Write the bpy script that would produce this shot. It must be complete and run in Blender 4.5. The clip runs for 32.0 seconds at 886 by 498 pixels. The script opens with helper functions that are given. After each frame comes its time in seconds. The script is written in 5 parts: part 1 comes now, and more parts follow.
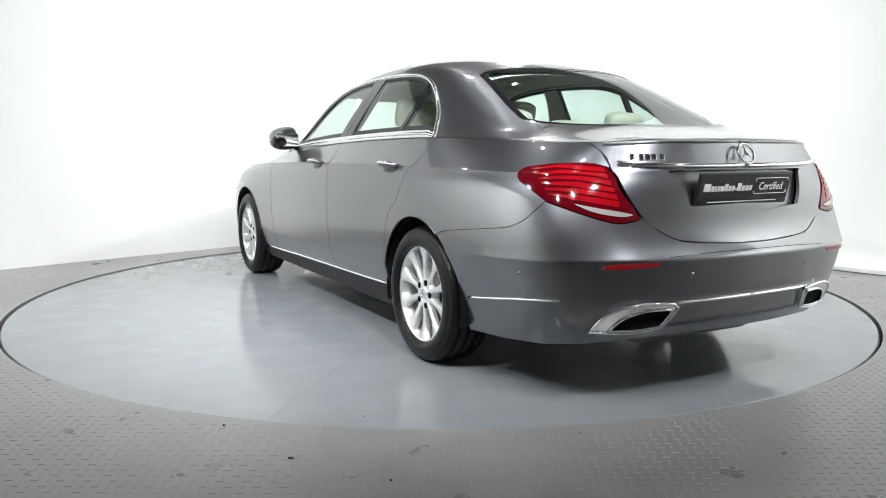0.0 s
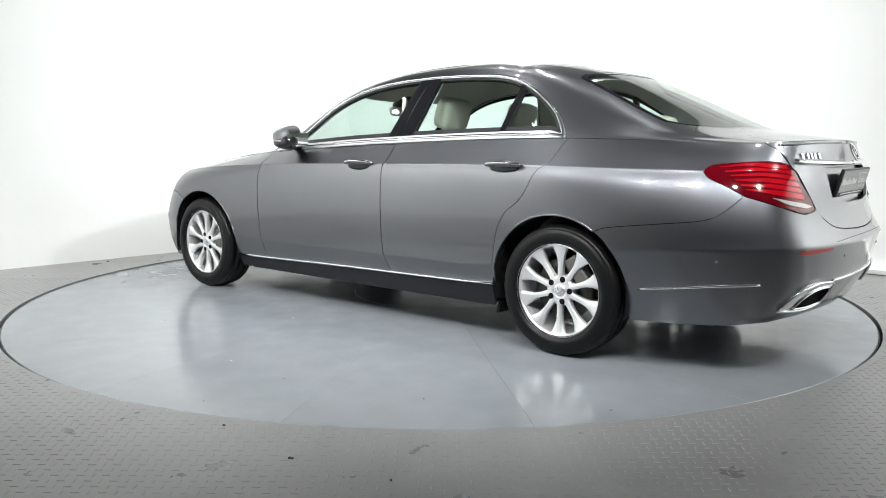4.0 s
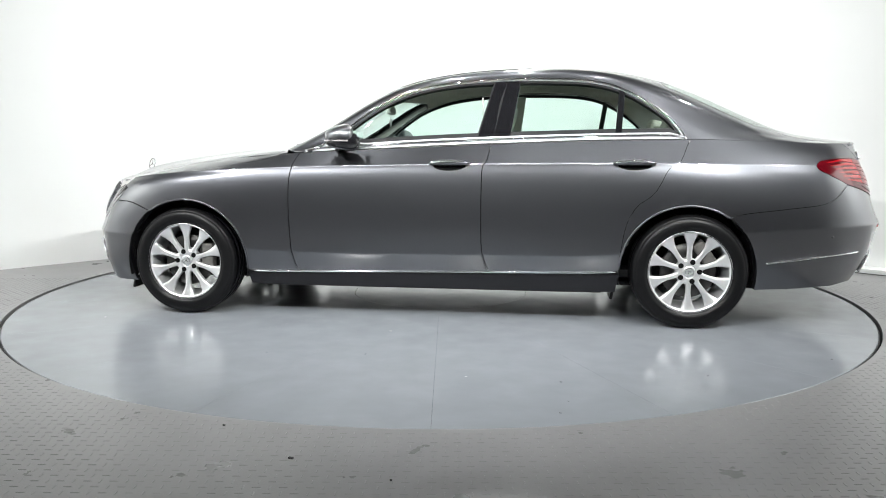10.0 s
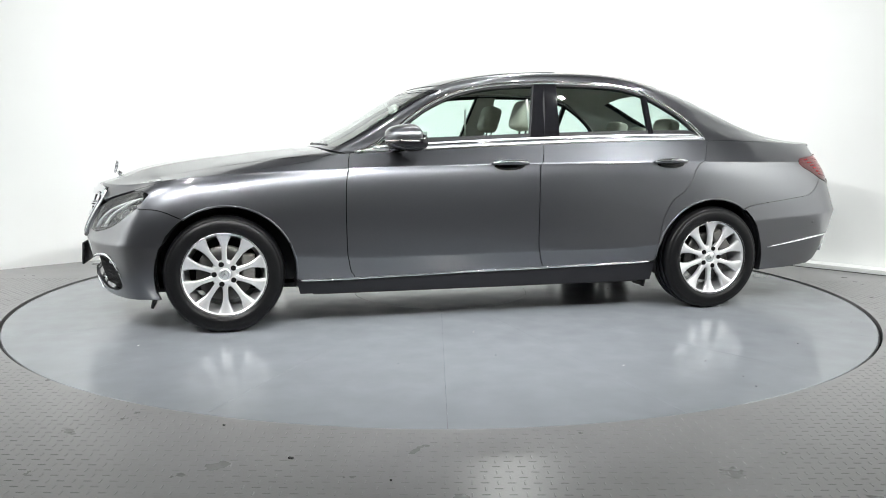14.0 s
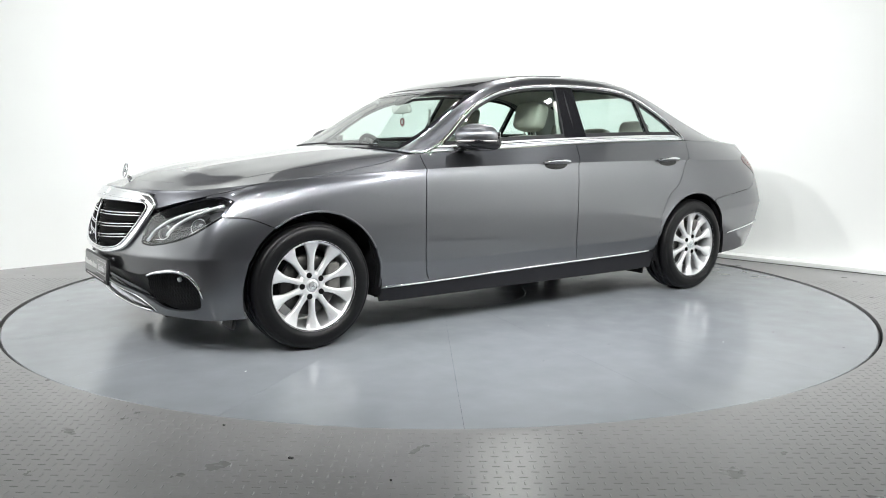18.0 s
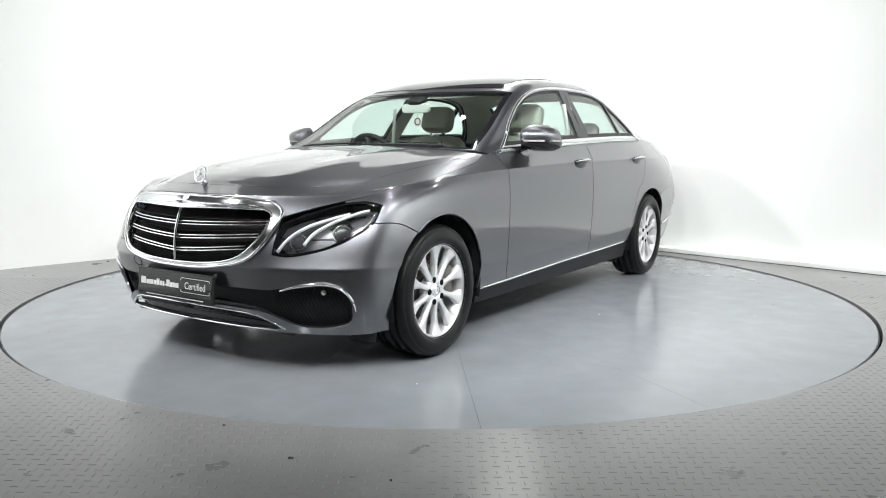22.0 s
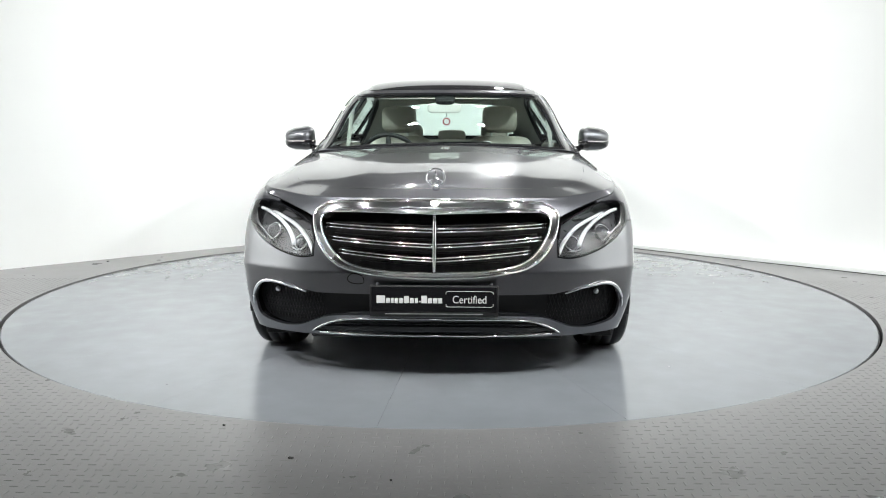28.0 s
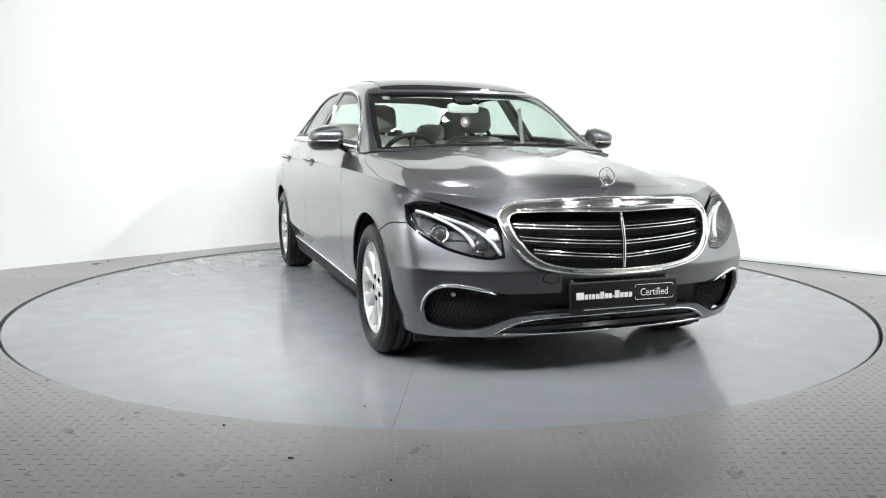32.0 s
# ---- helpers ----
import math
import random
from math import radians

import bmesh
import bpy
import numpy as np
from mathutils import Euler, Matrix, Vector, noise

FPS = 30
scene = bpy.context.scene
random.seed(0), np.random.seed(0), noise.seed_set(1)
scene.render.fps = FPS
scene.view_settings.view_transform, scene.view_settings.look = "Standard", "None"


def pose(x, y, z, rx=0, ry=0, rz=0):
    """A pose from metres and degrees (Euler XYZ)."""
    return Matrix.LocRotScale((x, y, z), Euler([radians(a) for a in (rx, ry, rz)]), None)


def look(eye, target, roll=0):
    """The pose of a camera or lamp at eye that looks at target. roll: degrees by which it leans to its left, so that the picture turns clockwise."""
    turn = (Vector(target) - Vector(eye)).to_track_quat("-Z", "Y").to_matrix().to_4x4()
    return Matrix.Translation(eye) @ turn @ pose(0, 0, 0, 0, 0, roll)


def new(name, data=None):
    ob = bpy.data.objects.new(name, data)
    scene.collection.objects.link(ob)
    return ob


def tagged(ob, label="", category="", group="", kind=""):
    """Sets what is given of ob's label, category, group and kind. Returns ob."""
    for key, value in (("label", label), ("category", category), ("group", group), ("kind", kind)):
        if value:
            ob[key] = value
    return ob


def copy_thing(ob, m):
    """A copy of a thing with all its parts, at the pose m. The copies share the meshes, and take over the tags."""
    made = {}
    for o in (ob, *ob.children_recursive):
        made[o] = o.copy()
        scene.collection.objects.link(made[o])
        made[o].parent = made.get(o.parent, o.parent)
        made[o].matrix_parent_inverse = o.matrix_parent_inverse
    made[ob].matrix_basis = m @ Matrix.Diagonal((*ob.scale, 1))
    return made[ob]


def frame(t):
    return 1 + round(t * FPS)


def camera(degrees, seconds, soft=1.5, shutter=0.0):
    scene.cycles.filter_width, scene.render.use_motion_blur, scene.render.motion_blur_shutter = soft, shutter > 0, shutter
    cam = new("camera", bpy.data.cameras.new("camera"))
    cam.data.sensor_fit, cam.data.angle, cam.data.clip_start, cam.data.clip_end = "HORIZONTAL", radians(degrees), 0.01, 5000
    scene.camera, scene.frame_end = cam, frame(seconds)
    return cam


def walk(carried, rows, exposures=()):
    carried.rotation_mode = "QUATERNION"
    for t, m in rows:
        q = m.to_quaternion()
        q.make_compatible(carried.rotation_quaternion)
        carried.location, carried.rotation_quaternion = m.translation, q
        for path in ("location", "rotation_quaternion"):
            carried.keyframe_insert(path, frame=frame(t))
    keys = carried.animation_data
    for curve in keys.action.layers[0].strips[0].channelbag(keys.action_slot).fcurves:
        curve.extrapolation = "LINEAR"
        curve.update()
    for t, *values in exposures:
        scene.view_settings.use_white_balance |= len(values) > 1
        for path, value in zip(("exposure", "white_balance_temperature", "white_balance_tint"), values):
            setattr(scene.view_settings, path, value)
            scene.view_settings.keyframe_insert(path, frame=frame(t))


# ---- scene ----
# ======== camera: stands still before the turntable ========
cam = camera(59.19, 32.0, soft=1.0)
EYE = (0.0484, -5.3938, 1.0155)
VIEW = look(EYE, (EYE[0] - 0.00565 * 5, EYE[1] + 0.99120 * 5, EYE[2] - 0.13224 * 5), roll=0.127)
walk(cam, [(0.0, VIEW), (32.0, VIEW)])


def heading(t):
    """Heading of the car and the turntable at t seconds, in degrees."""
    return 119.587 + 5.3217 * t


# ======== world, lamps ========
world = bpy.data.worlds.new("world")
scene.world = world
world.use_nodes = True
world.node_tree.nodes["Background"].inputs[0].default_value = (0.8, 0.85, 0.9, 1)
world.node_tree.nodes["Background"].inputs[1].default_value = 0.02
scene.view_settings.exposure = -0.42

CEILING = 5.6
WALL_TOP = 3.4


def area_lamp(name, eye, target, length, width, watts, color=(0.98, 1.0, 0.985), spread=180):
    data = bpy.data.lights.new(name, "AREA")
    data.shape, data.size, data.size_y, data.energy = "RECTANGLE", length, width, watts
    data.color, data.spread = color, radians(spread)
    ob = new(name, data)
    ob.matrix_world = look(eye, target)
    return ob


# unseen fill lamps added overhead, each turned to its wall: place along wall, watts
K45 = math.sqrt(0.5)
for run, watts in ((1.3, 34), (2.9, 38), (4.5, 40), (6.1, 44)):
    for sx in (-1, 1):
        foot = (sx * run * K45, 4.37 - run * K45)
        area_lamp("wall_fill", (foot[0] - sx * 2.2 * K45, foot[1] - 2.2 * K45, 5.4), (*foot, 1.2), 0.16, 0.10, watts)
# two more added lamps brighten the side walls that the flanks mirror
for sx in (-1, 1):
    area_lamp("wall_fill", (sx * 3.3, -2.2, 4.4), (sx * 5.2, -2.0, 1.35), 0.16, 0.10, 170, spread=92)
# small spots about the car: eye, target, watts
SPOTS = [((0.75, 2.7, 3.3), (0.25, -3.4, 0.0), 32),
         ((-3.2, -2.6, 3.3), (0.3, 0.4, 0.5), 35), ((3.2, -2.6, 3.3), (-0.3, 0.4, 0.5), 35), ((-0.75, -4.6, 3.3), (0, 0.2, 0.6), 35), ((0.75, -4.6, 3.3), (0, 0.2, 0.6), 35),
         ((-2.2, -4.4, 3.3), (-0.4, 0.2, 0.6), 35), ((2.2, -4.4, 3.3), (0.4, 0.2, 0.6), 35),
         ((-1.8, -3.0, 3.3), (-1.2, -3.0, 0.0), 13), ((1.8, -3.0, 3.3), (1.2, -3.0, 0.0), 13), ((0.0, -2.9, 3.3), (0.0, -3.1, 0.0), 13), ((-2.6, 0.0, 3.3), (-2.2, 0.0, 0.0), 8), ((2.6, 0.0, 3.3), (2.2, 0.0, 0.0), 8)]
for eye, target, watts in SPOTS:
    area_lamp("spot_light", eye, target, 0.11, 0.09, watts, spread=75 if watts > 32 else 180)


# ======== materials ========
def material(name, color, rough=0.5, metal=0.0, coat=0.0, coat_rough=0.03, spec=0.5, grain=0.0, grain_size=20.0, bump=0.0, bump_size=60.0, rough_var=0.0, trans=0.0, ior=1.45, coat_ior=1.5):
    """A principled surface with noise in its colour, gloss and relief."""
    m = bpy.data.materials.new(name)
    m.use_nodes = True
    nt = m.node_tree
    b = nt.nodes["Principled BSDF"]
    b.inputs["Base Color"].default_value = (*color, 1)
    b.inputs["Roughness"].default_value = rough
    b.inputs["Metallic"].default_value = metal
    b.inputs["Coat Weight"].default_value = coat
    b.inputs["Coat Roughness"].default_value = coat_rough
    b.inputs["Specular IOR Level"].default_value = spec
    b.inputs["Transmission Weight"].default_value = trans
    b.inputs["IOR"].default_value = ior
    b.inputs["Coat IOR"].default_value = coat_ior
    if grain or bump or rough_var:
        tc = nt.nodes.new("ShaderNodeTexCoord")
        no = nt.nodes.new("ShaderNodeTexNoise")
        no.inputs["Scale"].default_value, no.inputs["Detail"].default_value = grain_size, 6
        nt.links.new(tc.outputs["Object"], no.inputs["Vector"])
        if grain:
            big = nt.nodes.new("ShaderNodeTexNoise")
            big.inputs["Scale"].default_value, big.inputs["Detail"].default_value = grain_size * 0.13, 4
            nt.links.new(tc.outputs["Object"], big.inputs["Vector"])
            add = nt.nodes.new("ShaderNodeMath")
            add.operation = "ADD"
            nt.links.new(no.outputs["Fac"], add.inputs[0])
            nt.links.new(big.outputs["Fac"], add.inputs[1])
            ra = nt.nodes.new("ShaderNodeMapRange")
            ra.inputs["From Min"].default_value, ra.inputs["From Max"].default_value = 0.6, 1.4
            ra.inputs["To Min"].default_value, ra.inputs["To Max"].default_value = 1 - grain, 1 + grain
            nt.links.new(add.outputs[0], ra.inputs["Value"])
            mul = nt.nodes.new("ShaderNodeVectorMath")
            mul.operation = "SCALE"
            mul.inputs[0].default_value = color
            nt.links.new(ra.outputs[0], mul.inputs["Scale"])
            nt.links.new(mul.outputs[0], b.inputs["Base Color"])
        if rough_var:
            rr = nt.nodes.new("ShaderNodeMapRange")
            rr.inputs["From Min"].default_value, rr.inputs["From Max"].default_value = 0.3, 0.7
            rr.inputs["To Min"].default_value, rr.inputs["To Max"].default_value = rough - rough_var, rough + rough_var
            nt.links.new(no.outputs["Fac"], rr.inputs["Value"])
            nt.links.new(rr.outputs[0], b.inputs["Roughness"])
        if bump:
            nb = nt.nodes.new("ShaderNodeTexNoise")
            nb.inputs["Scale"].default_value = bump_size
            nt.links.new(tc.outputs["Object"], nb.inputs["Vector"])
            bu = nt.nodes.new("ShaderNodeBump")
            bu.inputs["Strength"].default_value, bu.inputs["Distance"].default_value = bump, 0.002
            nt.links.new(nb.outputs["Fac"], bu.inputs["Height"])
            nt.links.new(bu.outputs[0], b.inputs["Normal"])
    return m


def glass_material(name, tint, rough=0.0, ior=1.45):
    """Thin pane: mostly see-through, with a mirror share by the angle."""
    m = bpy.data.materials.new(name)
    m.use_nodes = True
    nt = m.node_tree
    nt.nodes.remove(nt.nodes["Principled BSDF"])
    tr, gl, mix, lw = (nt.nodes.new("ShaderNodeBsdf" + "Transparent"), nt.nodes.new("ShaderNodeBsdfGlossy"),
                       nt.nodes.new("ShaderNodeMixShader"), nt.nodes.new("ShaderNodeLayerWeight"))
    tr.inputs[0].default_value = (*tint, 1)
    gl.inputs["Roughness"].default_value = rough
    lw.inputs["Blend"].default_value = 0.5
    power, gain = nt.nodes.new("ShaderNodeMath"), nt.nodes.new("ShaderNodeMapRange")
    power.operation = "POWER"
    power.inputs[1].default_value = 5.0
    gain.inputs["To Min"].default_value, gain.inputs["To Max"].default_value = 0.07, 1.0
    nt.links.new(lw.outputs["Facing"], power.inputs[0])
    nt.links.new(power.outputs[0], gain.inputs["Value"])
    nt.links.new(gain.outputs[0], mix.inputs[0])
    nt.links.new(tr.outputs[0], mix.inputs[1])
    nt.links.new(gl.outputs[0], mix.inputs[2])
    nt.links.new(mix.outputs[0], nt.nodes["Material Output"].inputs["Surface"])
    return m


PAINT = material("grey_metallic_paint", (0.117, 0.119, 0.131), 0.34, 1.0, 1.0, 0.006, grain=0.03, grain_size=900, coat_ior=1.72)
CHROME = material("chrome", (0.82, 0.83, 0.85), 0.09, 1.0)
SATIN = material("satin_aluminium", (0.80, 0.81, 0.82), 0.34, 1.0, grain=0.04, grain_size=200)
ALLOY = material("alloy_wheel_paint", (0.72, 0.72, 0.73), 0.30, 0.75, 0.7, 0.05, grain=0.03, grain_size=300)
BLACK_GLOSS = material("gloss_black", (0.006, 0.006, 0.007), 0.05, 0.0, 0.0)
BLACK = material("black_plastic", (0.010, 0.010, 0.011), 0.45, spec=0.3, grain=0.15, grain_size=80, bump=0.15, bump_size=900)
# near-black for grille parts and joints, and for shade in hollows
DARK = material("dark_void", (0.004, 0.004, 0.004), 0.8, spec=0.1)
RUBBER = material("tyre_rubber", (0.0045, 0.0045, 0.005), 0.36, spec=0.22, grain=0.2, grain_size=60, rough_var=0.03, bump=0.02, bump_size=300)
BEIGE = material("beige_leather", (0.40, 0.375, 0.335), 0.5, grain=0.06, grain_size=30, bump=0.2, bump_size=400)
TRIM_GREY = material("grey_headliner", (0.52, 0.51, 0.49), 0.9, grain=0.05, grain_size=60)
# the sill is one near-black tone, darker than the body paint
SILL_GREY = material("dark_sill_grey", (0.010, 0.010, 0.012), 0.5, 0.0, 0.0, 0.05, spec=0.25, grain=0.05, grain_size=80)
GLASS = glass_material("clear_pane", (0.78, 0.86, 0.83))
GLASS_DARK = glass_material("tinted_pane", (0.79, 0.89, 0.85))
LENS = glass_material("lamp_lens", (0.93, 0.94, 0.95))
RED_LENS = material("red_lamp_plastic", (0.25, 0.002, 0.006), 0.10, 0.0, 0.4, 0.02, grain=0.15, grain_size=40)
RED_DARK = material("dark_red_plastic", (0.075, 0.001, 0.004), 0.06, 0.0, 0.3, 0.02)
WHITE_PRINT = material("white_print", (0.48, 0.48, 0.48), 0.5)
SILVER_LENS = material("clear_ribbed_lens", (0.32, 0.30, 0.30), 0.2, 0.2, 0.5)
DISC_PAINT = material("grey_floor_enamel", (0.218, 0.232, 0.252), 0.17, 0.0, 0.0, spec=0.5, grain=0.09, grain_size=6, rough_var=0.07)
FLOOR_PAINT = material("worn_grey_floor_paint", (0.208, 0.205, 0.206), 0.30, 0.0, spec=0.5, grain=0.13, grain_size=5, rough_var=0.03, bump=0.12, bump_size=160)
WALL_PAINT = material("white_wall_paint", (0.86, 0.87, 0.86), 0.75, grain=0.012, grain_size=2.5, bump=0.05, bump_size=40)
CEILING_PAINT = material("dark_ceiling_paint", (0.06, 0.06, 0.06), 0.8, grain=0.1, grain_size=3)
STEEL = material("brake_steel", (0.07, 0.068, 0.066), 0.45, 1.0, grain=0.2, grain_size=60)
IRON = material("dusty_cast_iron", (0.10, 0.095, 0.09), 0.6, 0.4, grain=0.3, grain_size=50)


# ======== mesh helpers ========
def link_mesh(name, bm, mat, parent=None, label="", smooth=False):
    me = bpy.data.meshes.new(name)
    bm.to_mesh(me)
    bm.free()
    if smooth:
        for p in me.polygons:
            p.use_smooth = True
    me.materials.append(mat)
    ob = new(name, me)
    if parent:
        ob.parent = parent
    if label:
        ob["label"] = label
    return ob


def part(name, bm, mat, parent, label="", smooth=False):
    return link_mesh(name, bm, mat, parent, label, smooth)


def box(bm, cx, cy, cz, sx, sy, sz, m=None, bevel=0.0):
    """A box with rounded edges, of full sizes sx, sy, sz."""
    g = bmesh.ops.create_cube(bm, size=1.0)["verts"]
    for v in g:
        v.co = Vector((v.co.x * sx, v.co.y * sy, v.co.z * sz))
    if bevel:
        es = list({e for v in g for e in v.link_edges})
        r = bmesh.ops.bevel(bm, geom=es, offset=bevel, segments=3, profile=0.5, affect="EDGES")
        g = list({v for f in r["faces"] for v in f.verts} | {v for v in g if v.is_valid})
    t = Matrix.Translation((cx, cy, cz)) @ (m or Matrix())
    for v in g:
        v.co = t @ v.co
    return g


def tube(bm, pts, r, sides=8, closed=False, flat=1.0):
    """A round bar along points; flat squashes it along z."""
    pts = [Vector(p) for p in pts]
    n = len(pts)
    rings = []
    for i, p in enumerate(pts):
        a = pts[(i - 1) % n] if closed or i else pts[0]
        b = pts[(i + 1) % n] if closed or i < n - 1 else pts[-1]
        d = (b - a).normalized()
        ref = Vector((0, 0, 1)) if abs(d.z) < 0.9 else Vector((1, 0, 0))
        s = d.cross(ref).normalized()
        w = s.cross(d).normalized()
        rr = r[i] if isinstance(r, (list, tuple)) else r
        rings.append([bm.verts.new(p + s * rr * math.cos(2 * math.pi * k / sides) + w * rr * flat * math.sin(2 * math.pi * k / sides)) for k in range(sides)])
    for i in range(n if closed else n - 1):
        A, B = rings[i], rings[(i + 1) % n]
        for k in range(sides):
            bm.faces.new((A[k], A[(k + 1) % sides], B[(k + 1) % sides], B[k]))
    if not closed:
        bm.faces.new(rings[0][::-1])
        bm.faces.new(rings[-1])
    bmesh.ops.recalc_face_normals(bm, faces=bm.faces[:])


def lathe(bm, profile, axis="z", n=64):
    """Turn a profile of (radius, height) round an axis."""
    rings = []
    for r, h in profile:
        row = []
        for k in range(n):
            a = 2 * math.pi * k / n
            c = (r * math.cos(a), r * math.sin(a), h)
            if axis == "y":
                c = (c[0], c[2], c[1])
            row.append(bm.verts.new(c))
        rings.append(row)
    for A, B in zip(rings, rings[1:]):
        for k in range(n):
            bm.faces.new((A[k], A[(k + 1) % n], B[(k + 1) % n], B[k]))
    bmesh.ops.recalc_face_normals(bm, faces=bm.faces[:])


def smooth_line(pts, n=6, closed=False):
    """A Catmull-Rom curve through points of any dimension."""
    P = np.array(pts, float)
    if len(P) < 3:
        return [P[0] + (P[-1] - P[0]) * k / n for k in range(n + 1)]
    if closed:
        Q = np.vstack([P[-1], P, P[0], P[1]])
        m = len(P)
    else:
        Q = np.vstack([2 * P[0] - P[1], P, 2 * P[-1] - P[-2]])
        m = len(P) - 1
    out = []
    for i in range(m):
        a, b, c, d = Q[i:i + 4]
        for k in range(n):
            t = k / n
            out.append(0.5 * (2 * b + (c - a) * t + (2 * a - 5 * b + 4 * c - d) * t * t + (3 * b - a - 3 * c + d) * t ** 3))
    if not closed:
        out.append(P[-1])
    return out
# ======== the room ========
DISC_R = 2.7014
FLOOR_Z = 0.008


def room_outline(grow=0.0):
    """Plan of the walls: two walls that meet in a rounded corner, closed behind the camera."""
    r, k = 2.2, math.sqrt(0.5)
    cy = 4.37 - r / k
    pts = [(-5.2 - grow, -6.8 - grow), (-5.2 - grow, 4.37 - 5.2)]
    for i in range(49):
        a = radians(135 - 90 * i / 48)
        pts.append(((r + grow) * math.cos(a), cy + (r + grow) * math.sin(a)))
    pts += [(5.2 + grow, 4.37 - 5.2), (5.2 + grow, -6.8 - grow)]
    return pts


def build_room():
    inner, outer = room_outline(), room_outline(0.15)
    n = len(inner)
    groups = {"wall_left": range(0, 2), "wall_corner": range(2, n - 3), "wall_right": range(n - 3, n - 1), "wall_back": range(n - 1, n)}
    for name, ids in groups.items():
        bm = bmesh.new()
        for i in ids:
            j = (i + 1) % n
            quad = [inner[i], inner[j], outer[j], outer[i]]
            lo = [bm.verts.new((*p, 0)) for p in quad]
            hi = [bm.verts.new((*p, WALL_TOP)) for p in quad]
            for k in range(4):
                if k in (0, 2) or len(list(ids)) == 1:
                    bm.faces.new((lo[k], lo[(k + 1) % 4], hi[(k + 1) % 4], hi[k]))
            bm.faces.new(lo[::-1])
            bm.faces.new(hi)
        bmesh.ops.remove_doubles(bm, verts=bm.verts[:], dist=1e-5)
        bmesh.ops.recalc_face_normals(bm, faces=bm.faces[:])
        # the unseen back wall is set dark so the car mirrors little light
        dark = name == "wall_back"
        ob = link_mesh(name, bm, CEILING_PAINT if dark else WALL_PAINT, smooth=False)
        tagged(ob, "unseen dark wall that closes the room" if dark else "smooth matt white painted studio wall", "wall", kind="structure")
    # the dark void over the white walls
    out = room_outline(0.05)
    bm = bmesh.new()
    lo = [bm.verts.new((*p, WALL_TOP)) for p in out]
    hi = [bm.verts.new((*p, CEILING)) for p in out]
    far = [bm.verts.new((*p, CEILING)) for p in outer]
    low = [bm.verts.new((*p, WALL_TOP + 0.004)) for p in outer]
    for i in range(n):
        j = (i + 1) % n
        bm.faces.new((lo[i], lo[j], hi[j], hi[i]))
        bm.faces.new((low[i], far[i], far[j], low[j]))
    tagged(link_mesh("wall_upper", bm, CEILING_PAINT), "dark painted upper wall above the white panels", "wall", kind="structure")
    bm = bmesh.new()
    box(bm, 0, -1.8, CEILING + 0.1, 13, 13, 0.2)
    tagged(link_mesh("ceiling", bm, CEILING_PAINT), "dark painted studio ceiling", "ceiling", kind="structure")
    # floor: a sheet with a round opening for the turntable
    bm = bmesh.new()
    m = 128
    rin = [bm.verts.new(((DISC_R + 0.014) * math.cos(2 * math.pi * k / m), (DISC_R + 0.014) * math.sin(2 * math.pi * k / m), FLOOR_Z)) for k in range(m)]
    low = [bm.verts.new(((DISC_R + 0.014) * math.cos(2 * math.pi * k / m), (DISC_R + 0.014) * math.sin(2 * math.pi * k / m), -0.08)) for k in range(m)]
    rout = []
    for k in range(m):
        c, s = math.cos(2 * math.pi * k / m), math.sin(2 * math.pi * k / m)
        q = 8.5 / max(abs(c), abs(s))
        rout.append(bm.verts.new((c * q, s * q, FLOOR_Z)))
    for k in range(m):
        j = (k + 1) % m
        bm.faces.new((rin[k], rout[k], rout[j], rin[j]))
        bm.faces.new((low[k], rin[k], rin[j], low[j]))
    bmesh.ops.recalc_face_normals(bm, faces=bm.faces[:])
    tagged(link_mesh("floor", bm, FLOOR_PAINT), "worn grey painted steel tread plate floor", "floor", kind="structure")


def ring_sector(r0, r1, a0, a1, z, low, n):
    """A flat plate between two radii and two angles, with sides."""
    bm = bmesh.new()
    rows = []
    for i in range(n + 1):
        a = radians(a0 + (a1 - a0) * i / n)
        rows.append([bm.verts.new((r * math.cos(a), r * math.sin(a), h)) for r, h in ((r0, z), (r1 - .003, z), (r1, z - .003), (r1, low), (r0, low))])
    for A, C in zip(rows, rows[1:]):
        for k in range(4):
            bm.faces.new((A[k], A[k + 1], C[k + 1], C[k]))
    if a1 - a0 < 359:
        bm.faces.new(rows[0])
        bm.faces.new(rows[-1])
    else:
        bmesh.ops.remove_doubles(bm, verts=bm.verts[:], dist=1e-5)
    bmesh.ops.recalc_face_normals(bm, faces=bm.faces[:])
    return bm


